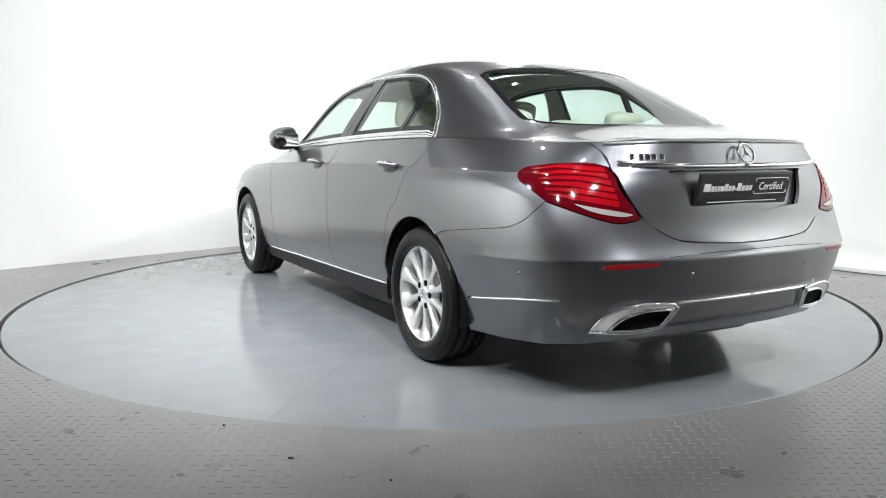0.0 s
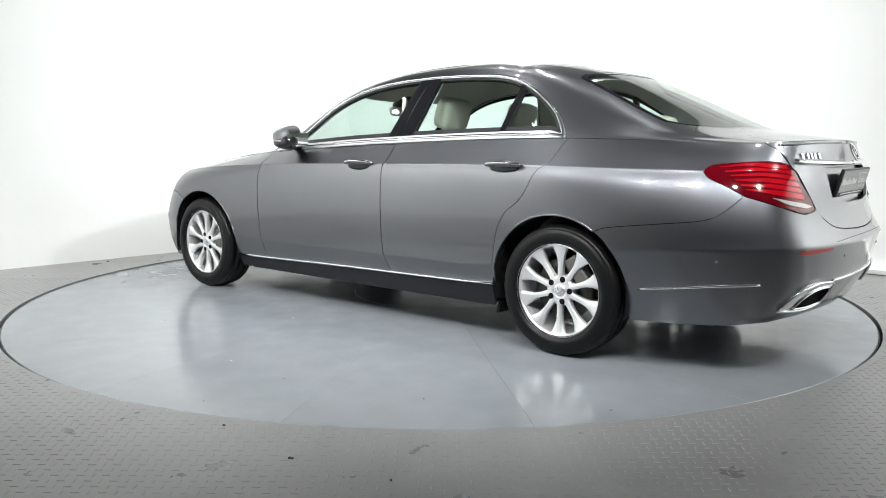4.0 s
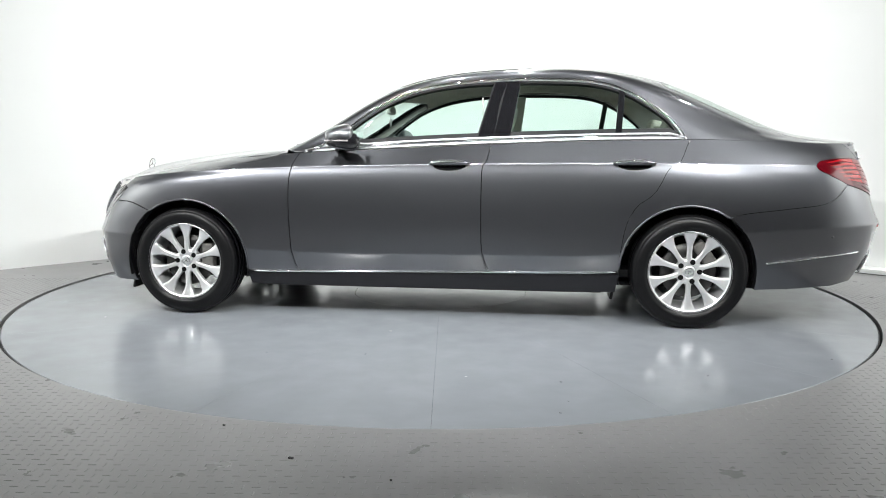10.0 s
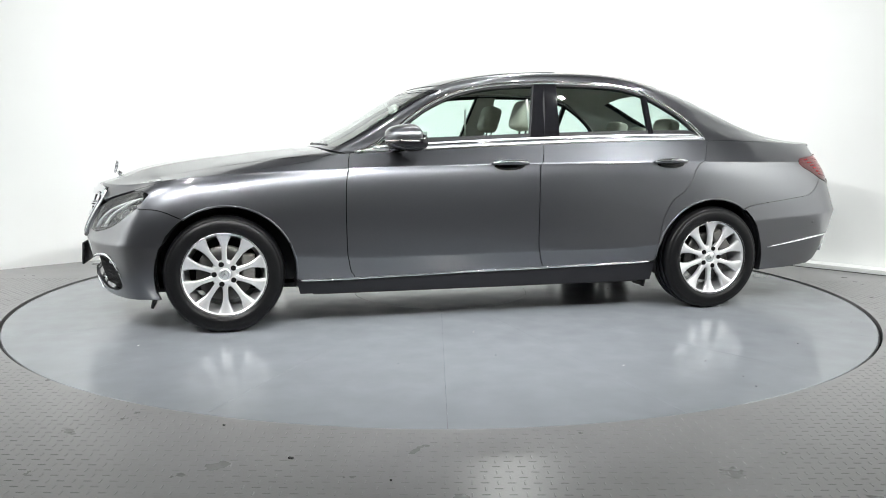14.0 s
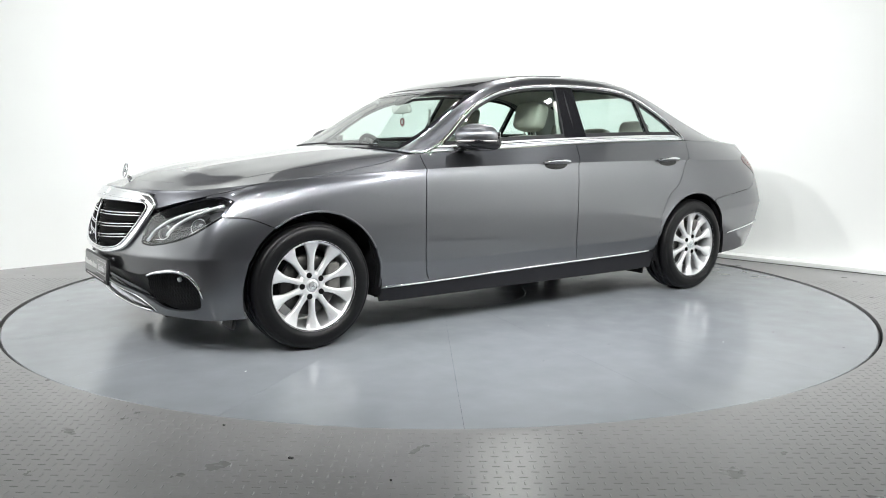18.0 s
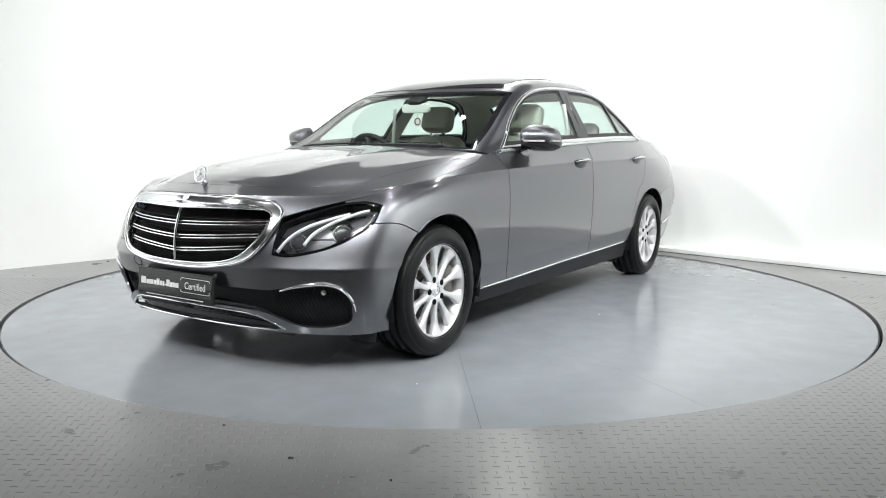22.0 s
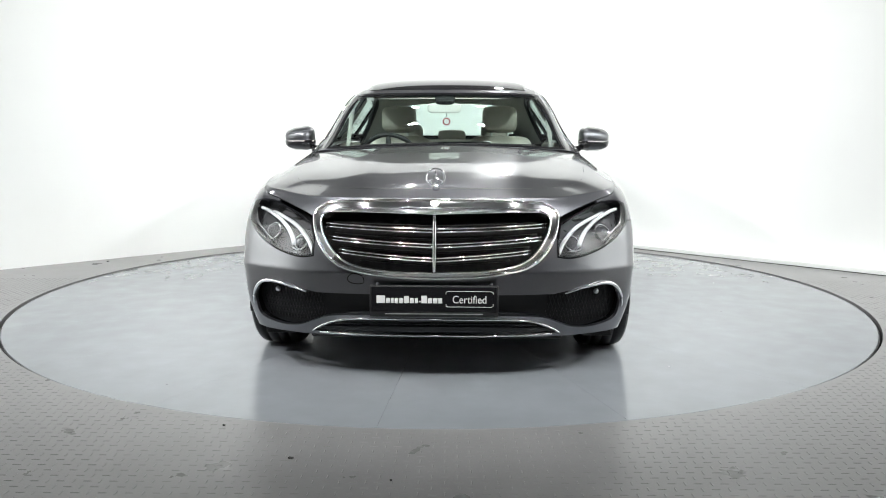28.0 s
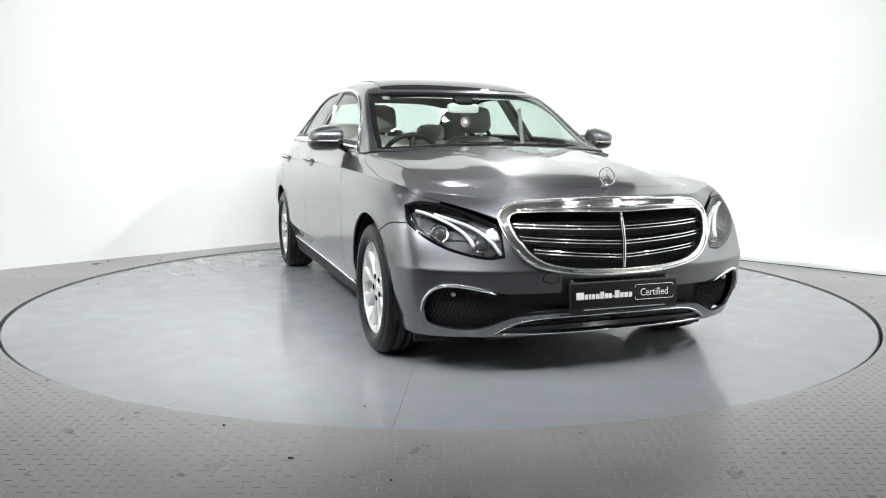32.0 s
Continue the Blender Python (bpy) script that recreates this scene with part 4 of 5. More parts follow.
# ---- wheels ----
def build_wheel():
    """One road wheel, its outer face towards +y, its middle at the axle."""
    wheel = new("wheel")
    bm = bmesh.new()
    lathe(bm, [(.222, -.105), (.232, -.112), (.262, -.118), (.300, -.112), (.322, -.098), (.331, -.080), (.3345, -.055), (.328, -.054), (.328, -.046), (.335, -.045),
               (.3355, -.004), (.328, -.003), (.328, .003), (.3355, .004), (.335, .045), (.328, .046), (.328, .054), (.3345, .055), (.331, .080), (.322, .098), (.310, .108), (.308, .107),
               (.300, .113), (.285, .117), (.262, .119), (.245, .116), (.243, .114), (.234, .111), (.226, .106), (.222, .100)], "y", 96)
    for v in bm.verts:
        r = math.hypot(v.co.x, v.co.z)
        k = (.222 + (r - .222) * .876) / r
        v.co.x, v.co.z = v.co.x * k, v.co.z * k
    part("tyre", bm, RUBBER, wheel, "black road tyre with grooved tread", True)
    bm = bmesh.new()
    lathe(bm, [(.226, .108), (.231, .106), (.2305, .101), (.224, .096), (.218, .094), (.213, .085), (.208, .04), (.190, -.02), (.195, -.09), (.224, -.10)], "y", 96)
    part("rim_barrel", bm, ALLOY, wheel, "silver painted rim barrel", True)
    # a spoke: narrow at the hub, spread towards the rim
    sec = [(.040, .0190, .078, .030), (.060, .0165, .080, .030), (.090, .0136, .080, .028), (.120, .0136, .080, .026), (.150, .0165, .081, .025),
           (.175, .0240, .083, .024), (.195, .0315, .086, .024), (.208, .0370, .089, .022), (.217, .0440, .091, .016), (.2235, .0520, .093, .008)]
    bm = bmesh.new()
    rings = []
    for r, w, y, d in sec:
        prof = [(-w, y - d), (-w, y - .006), (-w * .80, y - .0008), (-w * .35, y), (0, y + .0006), (w * .35, y), (w * .80, y - .0008), (w, y - .006), (w, y - d)]
        rings.append([bm.verts.new((math.sqrt(max(r * r - a * a, 1e-6)) if r > .19 else r, h, a)) for a, h in prof])
    for A, C in zip(rings, rings[1:]):
        for k in range(len(A) - 1):
            bm.faces.new((A[k], C[k], C[k + 1], A[k + 1]))
    bmesh.ops.recalc_face_normals(bm, faces=bm.faces[:])
    first = part("spoke", bm, ALLOY, wheel, "", True)
    first.matrix_basis = pose(0, 0, 0, 0, 18, 0)
    for k in range(1, 10):
        o = first.copy()
        scene.collection.objects.link(o)
        o.matrix_basis = pose(0, 0, 0, 0, 36 * k + 18, 0)
    bm = bmesh.new()
    lathe(bm, [(.0001, .078), (.032, .078), (.034, .076), (.036, .080), (.040, .081), (.058, .080), (.069, .077), (.074, .070), (.076, .03)], "y", 64)
    part("hub", bm, ALLOY, wheel, "silver wheel hub", True)
    bm = bmesh.new()
    lathe(bm, [(.0001, .085), (.024, .084), (.030, .082), (.0325, .078)], "y", 40)
    cap = part("hub_cap", bm, SATIN, wheel, "satin silver hub cap", True)
    bm = bmesh.new()
    tube(bm, [(.021 * math.cos(a), .0855, .021 * math.sin(a)) for a in np.linspace(0, 2 * math.pi, 25)[:-1]], .0016, 6, True)
    for k in range(3):
        a = radians(90 + 120 * k)
        tube(bm, [(0, .0858, 0), (.020 * math.cos(a), .0858, .020 * math.sin(a))], [.003, .0008], 6)
    part("cap_emblem", bm, CHROME, cap, "raised chrome emblem", True)
    # flat dark discs on the hub stand for shade in the bolt recesses
    for k in range(5):
        a = radians(72 * k)
        bm = bmesh.new()
        m = pose(.056 * math.cos(a), .0805, .056 * math.sin(a), 90)
        bmesh.ops.create_cone(bm, cap_ends=True, segments=20, radius1=.0145, radius2=.0145, depth=.004, matrix=m)
        part("bolt_hole_shade", bm, DARK, wheel, "dark disc for the shade in a wheel-bolt recess")
    bm = bmesh.new()
    lathe(bm, [(.07, .03), (.075, .035), (.150, .035), (.152, .032), (.152, .01), (.07, .01)], "y", 64)
    part("brake_disc", bm, STEEL, wheel, "steel brake disc", True)
    bm = bmesh.new()
    box(bm, -.125, .035, .03, .07, .07, .15, bevel=.012)
    part("brake_caliper", bm, IRON, wheel, "grey iron brake caliper", True)
    return wheel


wheel = build_wheel()
wheel.parent = car
wheel.matrix_basis = pose(1.4695, .80, .335)
for x, y, turn in ((-1.4695, .803, 0), (1.4695, -.80, 180), (-1.4695, -.803, 180)):
    w = copy_thing(wheel, pose(x, y, .335, 0, 36 if x < 0 else 9, turn))
    w.parent = car


# ---- grille ----
grille = panel("grille", RING, two_sided(outline(*GRILLE_OUT)), CHROME, car, holes=[two_sided(outline(*GRILLE_IN))], gap=-.002, lift=.012, depth=.05, du=.1, dv=.12, label="chrome radiator grille frame")
panel("grille_back", RING, two_sided(outline(*GRILLE_IN)), DARK, grille, gap=-.01, lift=-.045, depth=0, label="black grille louvres")
inner_edge = two_sided(outline(*GRILLE_IN))
strip("grille_bead", RING, inner_edge, .005, CHROME, grille, .013, closed=True)
strip("grille_rim", RING, two_sided(outline(*GRILLE_OUT)), .0075, CHROME, grille, .010, closed=True)
strip("grille_ridge", RING, outline(FF([(0, .764), (.28, .762), (.44, .752)]))[::-1], .006, CHROME, grille, .012)
strip("grille_ridge", RING, outline(FF([(0, .764), (.28, .762), (.44, .752)]))[::-1], .006, CHROME, grille, .012, -1)


def grille_bar(z_mid, z_end, y_end, r, lift, mat, name, label):
    ys = np.linspace(-y_end, y_end, 25)
    pts = []
    for y in ys:
        z = z_mid + (z_end - z_mid) * (abs(y) / y_end) ** 1.2
        p = on(RING, [F(abs(y), z)], lift, 1 if y >= 0 else -1)[0]
        pts.append(p)
    bm = bmesh.new()
    tube(bm, pts, r, 8)
    return part(name, bm, mat, grille, label, True)


for zm, ze, ye in ((.680, .694, .466), (.618, .642, .446), (.560, .590, .398)):
    for dz in (.0065, -.0065):
        grille_bar(zm + dz, ze + dz, ye, .0036, .000, CHROME, "grille_bar", "")
    grille_bar(zm, ze, ye - .006, .0055, -.010, DARK, "grille_bar_core", "")
for zm, ze, ye in ((.706, .716, .45), (.646, .668, .44), (.589, .612, .405), (.535, .556, .32)):
    grille_bar(zm, ze, ye, .0045, -.034, DARK, "grille_louvre", "")
bm = bmesh.new()
tube(bm, on(RING, [F(0, z) for z in np.linspace(.512, .736, 9)], .012), .0075, 8)
part("grille_spine", bm, CHROME, grille, "upright chrome grille spine", True)
bm = bmesh.new()
lathe(bm, [(.0001, .003), (.014, .002), (.019, 0), (.019, -.006)], "z", 32)
bmesh.ops.transform(bm, verts=bm.verts[:], matrix=pose(2.212, 0, .792, 0, 58, 0) @ Matrix.Diagonal((1, 1, 1, 1)))
part("badge", bm, SATIN, grille, "small round silver badge", True)


# ---- bonnet ornament: a ring with three rays on a stem ----
def star(bm, c, r, m, depth=.004, ring=.0035):
    """A ring with three tapering rays, in the plane x = 0 of the pose m."""
    first = len(bm.verts)
    tube(bm, [(0, r * math.cos(a), r * math.sin(a)) for a in np.linspace(0, 2 * math.pi, 41)[:-1]], ring, 8, True)
    for k in range(3):
        a = radians(90 + 120 * k)
        tube(bm, [(0, 0, 0), (0, .45 * r * math.cos(a), .45 * r * math.sin(a)), (0, .97 * r * math.cos(a), .97 * r * math.sin(a))], [r * .15, r * .075, r * .02], 6)
    bm.verts.ensure_lookup_table()
    for v in list(bm.verts)[first:]:
        v.co = Matrix.Translation(c) @ m @ v.co


bm = bmesh.new()
star(bm, Vector((2.125, 0, .893)), .038, pose(0, 0, 0, 0, -12, 0))
tube(bm, [(2.108, 0, .850), (2.114, 0, .862), (2.119, 0, .858)], [.014, .009, .006], 10)
tube(bm, [(2.098, 0, .846), (2.115, 0, .858)], [.016, .010], 12)
part("hood_ornament", bm, CHROME, hood, "upright chrome ring ornament", True)


# ---- number-plate panels with printed words ----
def words(name, text, size, m, parent, mat, extrude=.0006):
    cu = bpy.data.curves.new(name, "FONT")
    cu.body, cu.size, cu.extrude, cu.align_x, cu.align_y = text, size, extrude, "CENTER", "CENTER"
    tmp = bpy.data.objects.new(name, cu)
    scene.collection.objects.link(tmp)
    me = bpy.data.meshes.new_from_object(tmp.evaluated_get(bpy.context.evaluated_depsgraph_get()))
    bpy.data.objects.remove(tmp)
    me.name = name
    me.transform(m)
    me.materials.append(mat)
    ob = new(name, me)
    ob.parent = parent
    return ob


def plate(parent, m, w=.53, h=.132):
    """A black dealer plate; its face towards local +z, x to the reader's right."""
    bm = bmesh.new()
    box(bm, 0, 0, 0, w, h, .014, bevel=.006)
    bm.transform(m)
    p = part("plate_holder", bm, BLACK, parent, "black plate panel with white print", True)
    bm = bmesh.new()
    box(bm, 0, .008, .0075, w - .014, h - .03, .003, bevel=.001)
    bm.transform(m)
    part("plate", bm, BLACK_GLOSS, p)
    # the brand word is a row of plain bars, the word beside it is lettered
    x = -.238
    for wd, ht in ((.034, .031), (.018, .021), (.013, .021), (.016, .021), (.018, .021), (.020, .029), (.018, .021), (.014, .021), (.010, .006), (.023, .031), (.018, .021), (.019, .021), (.017, .021)):
        wd *= 1.15
        bm = bmesh.new()
        box(bm, x + wd / 2, .008 + (ht - .031) / 2 + (.004 if ht < .01 else 0), .0095, wd - .0035, ht, .001)
        bm.transform(m)
        part("printed_bar", bm, WHITE_PRINT, p)
        x += wd
    words("printed_word", "Certified", .045, m @ Matrix.Translation((.146, .007, .0095)) @ Matrix.Diagonal((.88, 1, 1, 1)), p, WHITE_PRINT)
    fr = [(.050, -.015), (.050, -.022), (.056, -.026), (.236, -.026), (.243, -.022), (.243, -.012)], [(.243, .027), (.243, .033), (.236, .038), (.056, .038), (.050, .033), (.050, .026)]
    for run in fr:
        bm = bmesh.new()
        tube(bm, [(a, b + .004, .0095) for a, b in run], .0012, 6)
        bm.transform(m)
        part("printed_frame", bm, WHITE_PRINT, p)
    bm = bmesh.new()
    tube(bm, [(-.20, -.052, .0075), (.20, -.052, .0075)], .0022, 6)
    bm.transform(m)
    part("plate_rib", bm, SATIN, p)


def facing(x, z, tilt, back=False):
    """A pose whose z looks forward (or back) and whose y looks up."""
    a = Matrix(((0, 0, 1, 0), (1, 0, 0, 0), (0, 1, 0, 0), (0, 0, 0, 1))) if not back else Matrix(((0, 0, -1, 0), (-1, 0, 0, 0), (0, 1, 0, 0), (0, 0, 0, 1)))
    return Matrix.Translation((x, 0, z)) @ a @ pose(0, 0, 0, tilt, 0, 0)


plate(front_bumper, facing(2.290, .392, -4))
plate(boot, facing(-2.532, .862, 14, True))

# ---- front bumper fittings ----
ARC_TRIM = FF([(.55, .408), (.60, .424), (.665, .437), (.72, .442)]) + Q((2.075, .775, .432), (2.045, .806, .405), (2.02, .826, .36), (2.005, .828, .315))
for side in (1, -1):
    strip("intake_trim", RING, outline(ARC_TRIM), [.003 + .006 * math.sin(math.pi * min(1, k / 36 + .05)) for k in range(36)], CHROME, front_bumper, .004, side, label="chrome intake blade")
    c = on(RING, [F(.715, .395)], -.03, side)[0]
    bm = bmesh.new()
    bmesh.ops.create_uvsphere(bm, u_segments=14, v_segments=8, radius=.012)
    bmesh.ops.translate(bm, verts=bm.verts[:], vec=c)
    part("parking_sensor", bm, SATIN, front_bumper, "small round parking sensor", True)
    c = on(RING, [F(.235, .455)], .0, side)[0]
    bm = bmesh.new()
    bmesh.ops.create_uvsphere(bm, u_segments=14, v_segments=8, radius=.009)
    bmesh.ops.translate(bm, verts=bm.verts[:], vec=c)
    part("parking_sensor", bm, PAINT, front_bumper, "", True)
    # mesh of the intake: crossing bars
    for k in range(21):
        y0 = .47 + .0165 * k
        for s2 in (1, -1):
            pts = [(y0 + s2 * .05 * q, .25 + .17 * q) for q in np.linspace(0, 1, 6)]
            pts = [p for p in pts if .48 < p[0] < .80 and (p[0] < .76 or p[1] < .40)]
            if len(pts) > 2:
                bm = bmesh.new()
                tube(bm, on(RING, FF(pts), -.036, side), .0020, 4)
                part("mesh_bar", bm, BLACK, front_bumper)
strip("lip_trim", RING, outline(FF([(.50, .2265), (.25, .2245), (0, .224)]))[::-1], .0055, CHROME, front_bumper, .004, label="chrome lip")
strip("lip_trim", RING, outline(FF([(.50, .2265), (.25, .2245), (0, .224)]))[::-1], .0055, CHROME, front_bumper, .004, -1, label="chrome lip")
for side in (1, -1):
    strip("lip_trim", RING, outline(FF([(0, .302), (.30, .299), (.425, .284), (.50, .252), (.535, .228)])), .004, CHROME, front_bumper, .003, side)
    for z in (.265, ):
        strip("lip_slat", RING, outline(FF([(0, z), (.30, z), (.44, z - .005)])), .006, BLACK, front_bumper, -.02, side)
COVER = outline(FF([(.30, .49), (.335, .50), (.36, .485), (.36, .465), (.33, .455), (.295, .462), (.30, .49)]))
strip("tow_cover", RING, COVER, .0018, DARK, front_bumper, .0, -1, label="round tow-eye cover joint")

# ---- headlamps ----
LAMP_BOWL = material("lamp_bowl_black", (.085, .085, .09), .2, .4, .3)
PROJECTOR = material("projector_glass", (.10, .10, .11), .05, .6)
GUIDE = material("frosted_light_guide", (.55, .56, .57), .3, grain=.08, grain_size=120)
LAMP = outline(LAMP_UP, LAMP_LOW, LAMP_IN)
for side in (1, -1):
    lamp = panel("headlamp", RING, LAMP, BLACK_GLOSS, car, holes=[shrink(RING, shrink(RING, LAMP, .0025), .008)], gap=.0025, depth=.06, du=.1, dv=.12, side=side, label="clear-lensed headlamp in a black housing")
    panel("lamp_bowl", RING, LAMP, LAMP_BOWL, lamp, gap=.006, lift=-.055, depth=0, side=side)
    panel("lamp_lens", RING, LAMP, LENS, lamp, gap=.004, lift=.001, depth=0, side=side, label="clear plastic lens")
    one = Q((2.205, .545, .585), (2.165, .572, .640), (2.116, .611, .682), (2.060, .655, .712), (2.005, .705, .735), (1.960, .755, .750))
    two = Q((2.130, .638, .618), (2.100, .655, .655), (2.060, .682, .692), (2.000, .728, .728), (1.935, .785, .752), (1.895, .82, .757))
    three = Q((2.17, .585, .592), (2.14, .625, .592), (2.115, .65, .605))
    strip("light_guide", RING, outline(one), .010, GUIDE, lamp, -.022, side, .7, label="white light-guide strip")
    strip("light_guide", RING, outline(two), .010, GUIDE, lamp, -.022, side, .7, label="white light-guide strip")
    strip("reflector_rim", RING, outline(three), .003, CHROME, lamp, -.02, side)
    strip("reflector_rim", RING, outline(Q((2.06, .745, .625), (1.98, .80, .665), (1.92, .838, .70), (1.88, .845, .74))), .003, CHROME, lamp, -.02, side)
    for p, r in (((2.03, .765, .680), .034), ((2.135, .612, .632), .030)):
        c = on(RING, Q(p), -.045, side)[0]
        n = (on(RING, Q(p), .05, side)[0] - c).normalized()
        bm = bmesh.new()
        bmesh.ops.create_uvsphere(bm, u_segments=24, v_segments=14, radius=r)
        bmesh.ops.translate(bm, verts=bm.verts[:], vec=c)
        part("projector_lens", bm, PROJECTOR, lamp, "dark projector lens", True)
        bm = bmesh.new()
        q = n.to_track_quat("Z", "Y").to_matrix().to_4x4()
        tube(bm, [(r * 1.12 * math.cos(a), r * 1.12 * math.sin(a), .012) for a in np.linspace(0, 2 * math.pi, 29)[:-1]], .004, 8, True)
        bm.transform(Matrix.Translation(c) @ q)
        part("projector_ring", bm, CHROME, lamp, "", True)

# ---- tail lamps ----
TAIL = outline(TAIL_UP, TAIL_IN, TAIL_LOW)
for side in (1, -1):
    tail = panel("tail_lamp", RING, TAIL, RED_DARK, car, side=side, lift=.002, du=.08, dv=.12, label="dark red wrap-round tail lamp")
    high = np.array([(-2.185, .782, .935), (-2.29, .712, .943), (-2.40, .612, .932)])
    low = np.array([(-2.29, .775, .838), (-2.39, .705, .826), (-2.475, .60, .812)])
    for k in range(6):
        pts = high + (low - high) * k / 5
        up = Q(*[(p[0] + .002, p[1], p[2] + (.0092 if j else .003)) for j, p in enumerate(pts)])
        dn = Q(*[(p[0] - .002, p[1], p[2] - (.0092 if j else .003)) for j, p in enumerate(pts)])
        panel("light_band", RING, outline(up, dn[::-1]), RED_LENS, tail, side=side, gap=0, lift=.0045, depth=.003, du=.06, dv=.1, label="bright red light band")
    rev_up = Q((-2.385, .735, .810), (-2.43, .695, .803), (-2.485, .60, .785), (-2.508, .550, .774))
    rev_dn = Q((-2.508, .550, .774), (-2.49, .60, .769), (-2.44, .69, .785), (-2.385, .735, .810))
    panel("reversing_lens", RING, outline(rev_up, rev_dn), SILVER_LENS, tail, side=side, gap=0, lift=.006, depth=.004, du=.06, dv=.1, label="clear ribbed reversing lens")

# ---- tail ----
for side in (1, -1):
    strip("boot_trim", RING, outline(RR([(0, .950), (.25, .951), (.45, .955)]) + Q((-2.42, .57, .962))), .0095, CHROME, boot, .005, side, label="chrome bar above the plate")
    strip("boot_lip", RING, outline([(UEND, TOP - .08), (13.6, TOP - .08), (12.35, TOP - .1)]), .008, PAINT, boot, -.002, side)
    REFL = outline(Q((-2.500, .697, .583), (-2.525, .655, .598), (-2.590, .485, .596)), Q((-2.588, .490, .583), (-2.53, .64, .580), (-2.500, .697, .583)))
    panel("reflector", RING, REFL, RED_LENS, rear_bumper, side=side, gap=0, lift=.004, depth=.006, du=.1, dv=.1, label="slim red bumper reflector")
    strip("bumper_trim", RING, outline(Q((-1.88, .88, .392), (-2.05, .868, .415), (-2.22, .83, .437), (-2.366, .775, .457))), .0075, CHROME, rear_bumper, .003, side, .8, label="chrome bumper moulding")
    EX = outline(Q((-2.43, .690, .328), (-2.49, .645, .395), (-2.55, .54, .432), (-2.585, .40, .430)), Q((-2.585, .372, .415), (-2.565, .385, .375), (-2.536, .412, .325)), Q((-2.536, .412, .325), (-2.50, .53, .310), (-2.43, .690, .328)))
    EI = outline(Q((-2.470, .630, .330), (-2.508, .590, .374), (-2.548, .51, .406), (-2.575, .41, .405)), Q((-2.572, .395, .396), (-2.54, .424, .334)), Q((-2.54, .424, .334), (-2.51, .52, .322), (-2.470, .630, .330)))
    ex = panel("exhaust_trim", RING, EX, CHROME, rear_bumper, holes=[EI], side=side, gap=0, lift=.012, depth=.03, du=.06, dv=.08, label="polished chrome exhaust surround")
    strip("exhaust_edge", RING, EX, .0065, CHROME, ex, .012, side, closed=True, label="chrome edge")
    # a flat near-black sheet over the bumper gives the shade inside the exhaust
    panel("exhaust_shade", RING, shrink(RING, EI, -.004), DARK, ex, side=side, gap=0, lift=.0035, depth=0)
    strip("exhaust_rim", RING, EI, .005, CHROME, ex, .014, side, closed=True)
    strip("diffuser_trim", RING, outline(Q((-2.585, .385, .426), (-2.605, .25, .428), (-2.614, .1, .428), (-2.616, 0, .428))), .007, CHROME, rear_bumper, .003, side, label="chrome diffuser line")
    for x, y, z in ((-2.215, .85, .540), (-2.60, .33, .545)):
        c = on(RING, Q((x, y, z)), -.006, side)[0]
        bm = bmesh.new()
        bmesh.ops.create_uvsphere(bm, u_segments=14, v_segments=8, radius=.010)
        bmesh.ops.translate(bm, verts=bm.verts[:], vec=c)
        part("parking_sensor", bm, PAINT, rear_bumper, "", True)
    # joint of the lower bumper
    strip("bumper_joint", RING, outline(RR([(0, .628), (.25, .626), (.44, .618)])), .0012, DARK, rear_bumper, .0, side)
bm = bmesh.new()
star(bm, Vector((-2.532, 0, 1.000)), .042, pose(0, 0, 0, 0, 24, 0), ring=.0045)
part("boot_emblem", bm, CHROME, boot, "chrome ring emblem", True)
x = .60
for wd, hh in ((.022, .026), (.012, 0), (.024, .026), (.024, .026), (.026, .026), (.008, 0), (.022, .028)):
    if hh:
        c = on(RING, [R(x - .09, .985)], .002)[0]
        bm = bmesh.new()
        box(bm, c.x, c.y, c.z, .006, wd - .005, hh, m=pose(0, 0, 0, 0, 20, -14), bevel=.002)
        part("badge_bar", bm, CHROME, boot, "plain chrome badge bar")
    x -= wd


